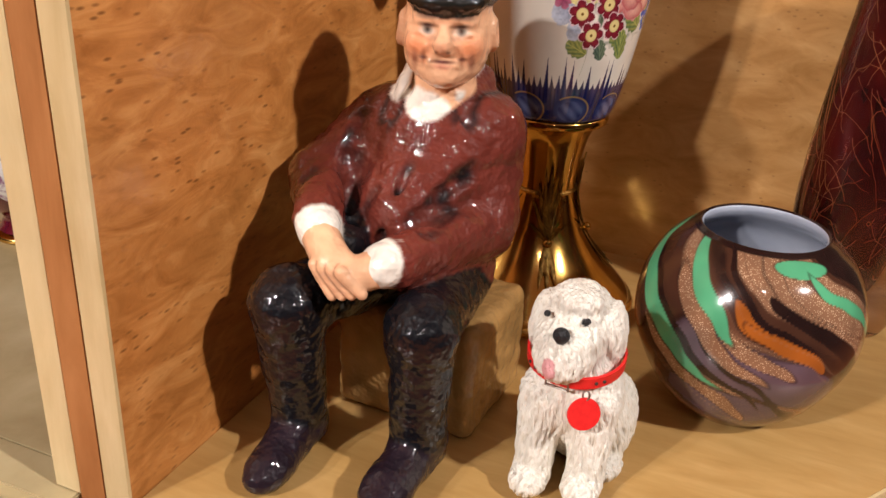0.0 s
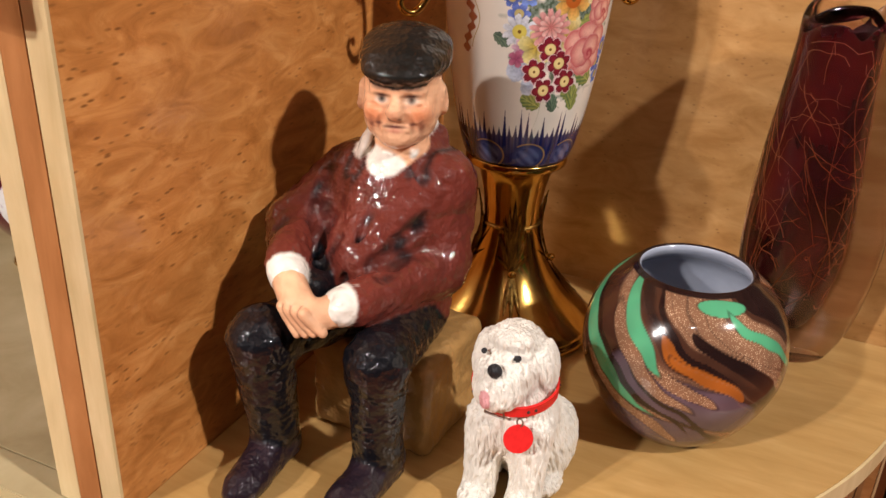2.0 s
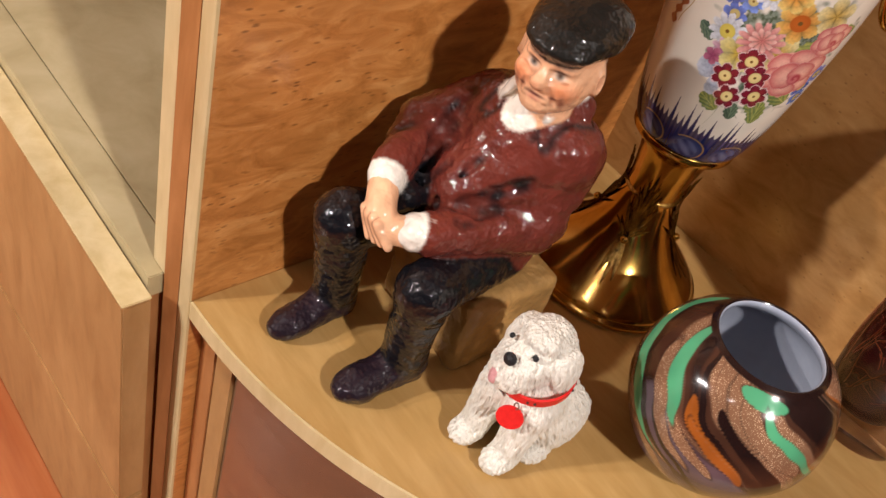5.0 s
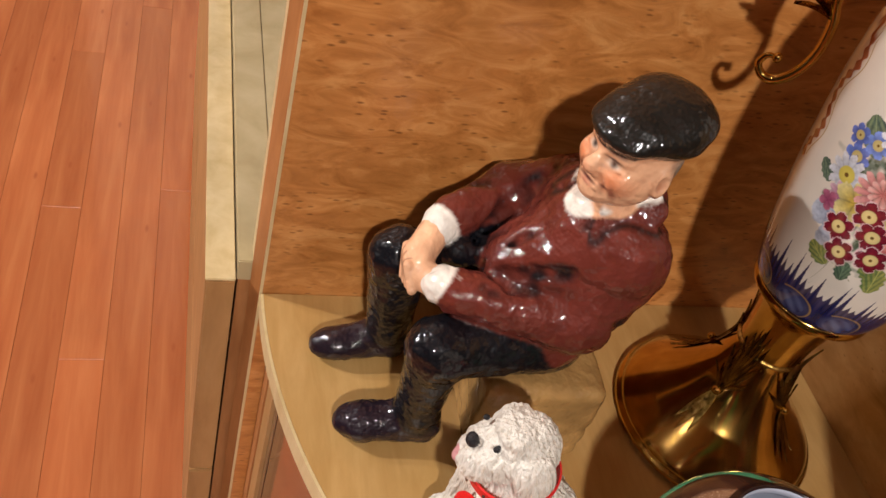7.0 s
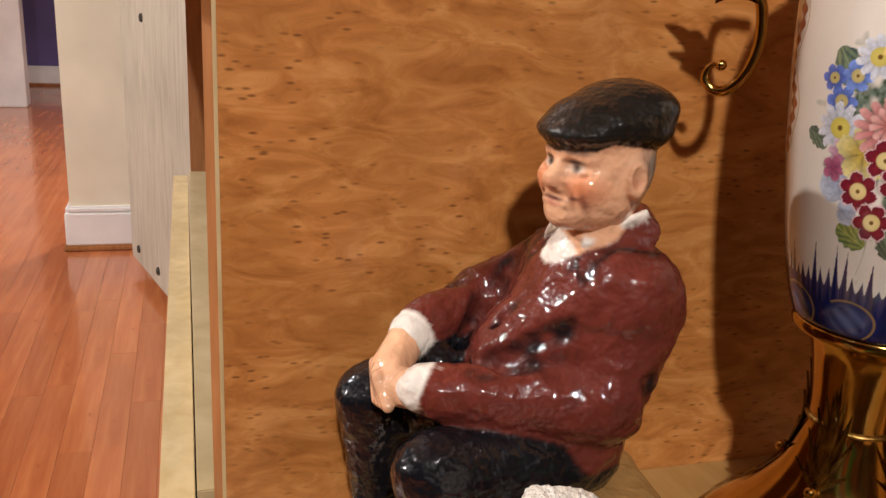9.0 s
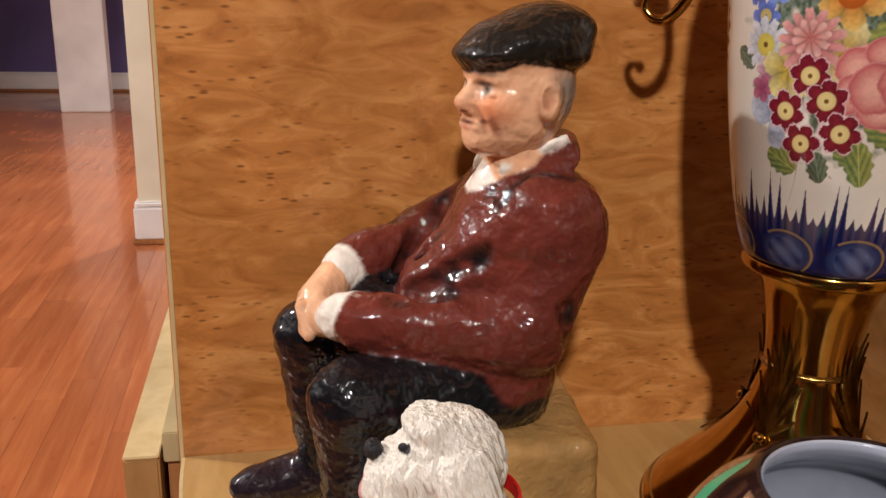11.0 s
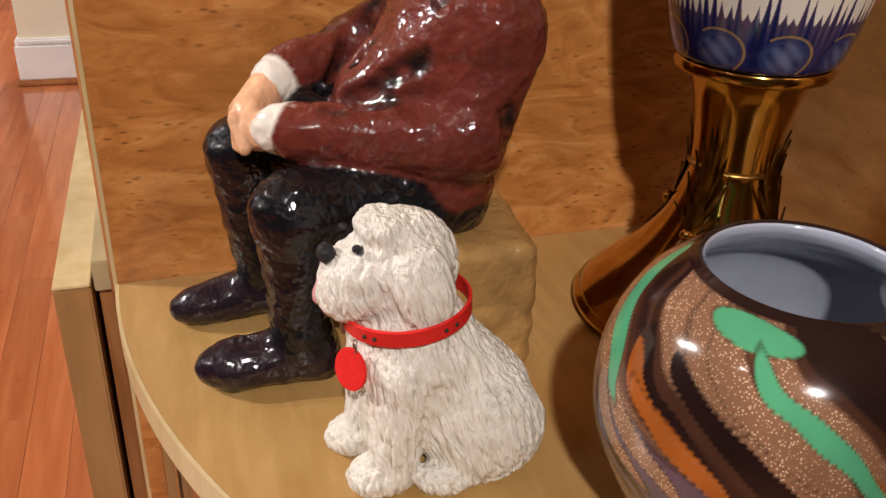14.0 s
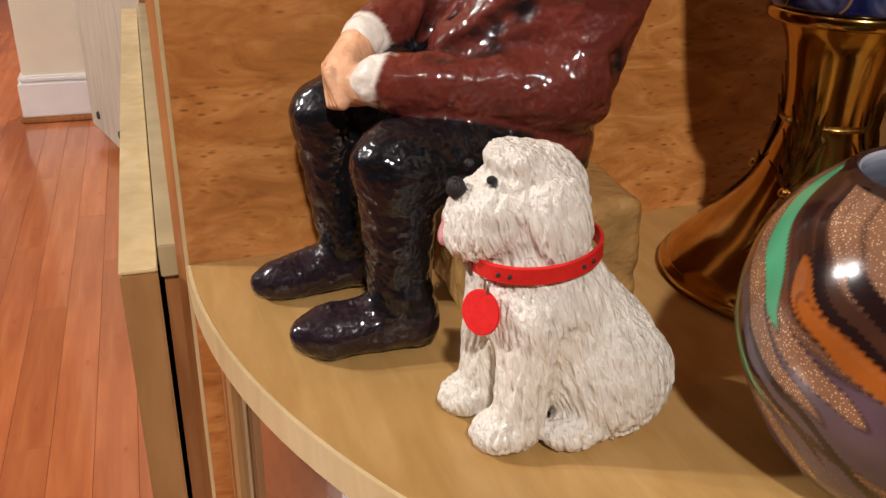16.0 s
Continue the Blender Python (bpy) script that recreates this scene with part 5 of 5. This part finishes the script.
def porcelain_vase(at):
    ob = thing("porcelain_vase", "white porcelain vase with painted bouquet on a brass pedestal", "vase", at=at)
    foot = [(0.0, 0.0), (0.0682, 0.0), (0.0712, 0.0016), (0.0726, 0.0042), (0.0714, 0.0066), (0.0690, 0.0076)]
    lathe("pedestal", foot + PEDESTAL, BRASS, ob, "polished brass pedestal", 96)
    lathe("joint_ring", smooth_profile([(0.0208, 0.0860), (0.0224, 0.0866), (0.0226, 0.0880), (0.0210, 0.0892)], 3), OLD_BRASS, ob, segments=64)
    lathe("gold_ring", smooth_profile([(0.0305, 0.1355), (0.0362, 0.1360), (0.0376, 0.1380), (0.0374, 0.1408), (0.0362, 0.1422), (0.0330, 0.1426)], 4), BRASS, ob, segments=96)
    prof = np.array(smooth_profile([(0.0358, 0.1420), (0.0388, 0.1450), (0.0430, 0.1580), (0.0472, 0.1780), (0.0520, 0.2080), (0.0560, 0.2400), (0.0585, 0.2750), (0.0582, 0.3050), (0.0520, 0.3300), (0.0400, 0.3450), (0.0330, 0.3600), (0.0350, 0.3900), (0.0420, 0.4100)], 40))
    along = np.concatenate([np.arange(0.1420, 0.295, 0.00042), np.linspace(0.295, 0.41, 30)])
    prof = np.stack([np.interp(along, prof[:, 1], prof[:, 0]), along], 1)
    ang = np.concatenate([np.radians(np.linspace(-150, 60, 640, endpoint=False)), np.radians(np.linspace(60, 210, 90, endpoint=False))])
    n, seg = len(prof), len(ang)
    a, r, h = np.repeat(ang, n), np.tile(prof[:, 0], seg), np.tile(prof[:, 1], seg)
    verts = np.stack([r * np.cos(a), r * np.sin(a), h], 1)
    i, j = np.meshgrid(np.arange(seg), np.arange(n - 1), indexing="ij")
    p, q = (i * n + j).ravel(), (((i + 1) % seg) * n + j).ravel()
    painted_mesh("body", verts, np.stack([p, q, q + 1, p + 1], 1), vase_paint(a, h), PORCELAIN, ob, "white porcelain body with painted bouquet and cobalt spikes")
    for deg in (-155, -65, 25, 115):
        sprig(ob, radians(deg))
    vase_handle(ob, radians(-128))
    vase_handle(ob, radians(52))
    return ob


porcelain_vase((0.1065, 0.3110, SHELF + 0.0003))


# ---- red glass vase with threads in a clear casing ----
RED_GLASS = material("red_thread_glass", [(0.022, 0.003, 0.004), (0.050, 0.006, 0.008), (0.13, 0.013, 0.011)], scale=(22, 22, 10), rough=0.12, coat=0.6)
THREAD = material("gold_thread", [(0.22, 0.05, 0.015), (0.50, 0.19, 0.05)], scale=(60, 60, 60), rough=0.3)
CLEAR = bpy.data.materials.new("clear_casing_glass")
CLEAR.use_nodes = True
shader = CLEAR.node_tree.nodes["Principled BSDF"]
shader.inputs["Base Color"].default_value = (0.93, 0.82, 0.82, 1)
shader.inputs["Transmission Weight"].default_value = 1.0
shader.inputs["Roughness"].default_value = 0.02
shader.inputs["IOR"].default_value = 1.35


def red_vase(at):
    ob = thing("red_glass_vase", "tall dark red glass vase with gold threads and clear casing", "vase", at=at)
    ob.rotation_euler = (0, 0, radians(24))

    def flat(a, r, z, lip=1.0):
        rise = max(0.0, (z - 0.215) / 0.05)
        ca = math.cos(a)
        notch = -min(1.0, rise) * min(1.0, r / 0.025) * (0.015 * math.exp(-((ca - 0.25) / 0.28) ** 2) + 0.012 * ca ** 6)
        return (r * math.cos(a) * (1 + 0.06 * rise), r * math.sin(a) * (0.66 + 0.04 * rise * abs(math.cos(a))), z + notch * lip)

    def inside(a, r, z):
        x, y, h = flat(a, r, z)
        return (x - 0.0125, y, h)

    shell = smooth_profile([(0.0, 0.0), (0.024, 0.0), (0.031, 0.003), (0.043, 0.032), (0.0505, 0.080), (0.0505, 0.130), (0.0450, 0.190), (0.0395, 0.240), (0.0380, 0.260), (0.0350, 0.2640), (0.0310, 0.2625), (0.0200, 0.2570), (0.0080, 0.2550), (0.0, 0.2548)], 6)
    core = [(r * 0.70, h) for r, h in smooth_profile([(0.0, 0.026), (0.020, 0.028), (0.034, 0.045), (0.0435, 0.085), (0.0435, 0.130), (0.0385, 0.190), (0.0345, 0.235), (0.0335, 0.250), (0.0300, 0.247), (0.0290, 0.230), (0.0300, 0.1)], 6)]
    lathe("casing", shell, CLEAR, ob, "clear glass casing", 72, flat)
    lathe("core", core, RED_GLASS, ob, "dark red core", 72, inside)
    rng = random.Random(5)
    strands = bmesh.new()
    radii = np.array(core)
    for _ in range(90):
        a, z = rng.uniform(-2.9, 0.4), rng.uniform(0.05, 0.235)
        da, dz = rng.uniform(-0.16, 0.16), rng.uniform(-0.008, 0.008)
        pts = []
        for k in range(rng.randint(6, 12)):
            zz = min(max(z, 0.047), 0.24)
            r = float(np.interp(zz, radii[:48, 1], radii[:48, 0])) + 0.0008
            pts.append(inside(a, r, zz))
            a, z = a + da, z + dz
            da, dz = da + rng.uniform(-0.07, 0.07), dz + rng.uniform(-0.004, 0.004)
        join_into(strands, tube(pts, rng.uniform(0.00008, 0.00022), 5))
    tagged(part("threads", strands, THREAD, ob, "fine golden threads", True), kind="stuff")
    return ob


red_vase((0.319, 0.371, SHELF + 0.0003))


# ---- maroon vase in the niche ----
def niche_vase(at):
    ob = thing("maroon_vase", "maroon vase with white flower medallion and gilt foot", "vase", at=at)
    maroon = material("maroon_glaze", [(0.07, 0.004, 0.012), (0.12, 0.008, 0.02)], scale=(30, 30, 30), rough=0.12, coat=0.7)
    medal = material("flower_medallion", [(0.22, 0.05, 0.16), (0.75, 0.74, 0.72), (0.80, 0.80, 0.78), (0.22, 0.28, 0.12)], scale=(70, 70, 70), rough=0.12, coat=0.6, spread=(0.34, 0.66))
    body = smooth_profile([(0.026, 0.006), (0.023, 0.012), (0.022, 0.018), (0.032, 0.030), (0.046, 0.052), (0.050, 0.075), (0.044, 0.100), (0.028, 0.120), (0.018, 0.135), (0.017, 0.165), (0.026, 0.180)], 6)
    lathe("body", body, maroon, ob, "", 56)
    lathe("foot", [(0.0, 0.0), (0.030, 0.0), (0.0315, 0.002), (0.030, 0.005), (0.026, 0.0065)], BRASS, ob, "gilt foot", 48)
    radii = np.array(body)
    verts, faces = [], []
    n, m = 14, 24
    for i in range(n):
        for j in range(m):
            q = TAU * j / m
            rad = 0.027 * i / (n - 1)
            z = 0.068 + rad * math.sin(q) * 1.1
            r = float(np.interp(z, radii[:, 1], radii[:, 0])) + 0.0008
            s = math.radians(-48) + rad * math.cos(q) / 0.047
            verts.append((r * math.cos(s), r * math.sin(s), z))
    for i in range(n - 1):
        for j in range(m):
            faces.append((i * m + j, i * m + (j + 1) % m, (i + 1) * m + (j + 1) % m, (i + 1) * m + j))
    mesh_object("medallion", verts, faces, medal, ob, "white medallion with flowers")


niche_vase((-0.289, 0.219, SHELF + 0.0003))


# ---- floor boards, running along x ----
sub = part("floor", box_mesh(X0, X1, Y0, Y1, -0.08, -0.019), CHERRY)
tagged(sub, "glossy red-brown hardwood strip floor", "floor", kind="structure")
rng = random.Random(11)
WIDE = 0.0572
plank_meshes = []
for length in (0.42, 0.6, 0.78, 0.96, 1.14):
    bm = box_mesh(0, length - 0.0003, 0, WIDE - 0.0003, -0.019, 0.0, 0.0004, 1)
    me = bpy.data.meshes.new("plank")
    bm.to_mesh(me)
    bm.free()
    me.materials.append(FLOOR_WOOD)
    plank_meshes.append((length, me))
rest = bmesh.new()
far_verts, far_faces = [], []
y = Y0
while y < Y1:
    x = X0 - rng.uniform(0, 0.5)
    while x < X1:
        length, me = rng.choice(plank_meshes)
        if -2.6 < x < 0.4 and -1.05 < y < 0.45:
            ob = new("plank", me)
            ob.location = (x, y, rng.uniform(-0.0002, 0.0002))
            ob.parent = sub
        else:
            k = len(far_verts)
            x0, x1 = max(x, X0), min(x + length, X1) - 0.0006
            far_verts += [(x0, y, 0), (x1, y, 0), (x1, y + WIDE - 0.0005, 0), (x0, y + WIDE - 0.0005, 0)]
            far_faces.append((k, k + 1, k + 2, k + 3))
        x += length
    y += WIDE
tagged(mesh_object("far_planks", far_verts, far_faces, FLOOR_WOOD, sub, "", False), kind="stuff")
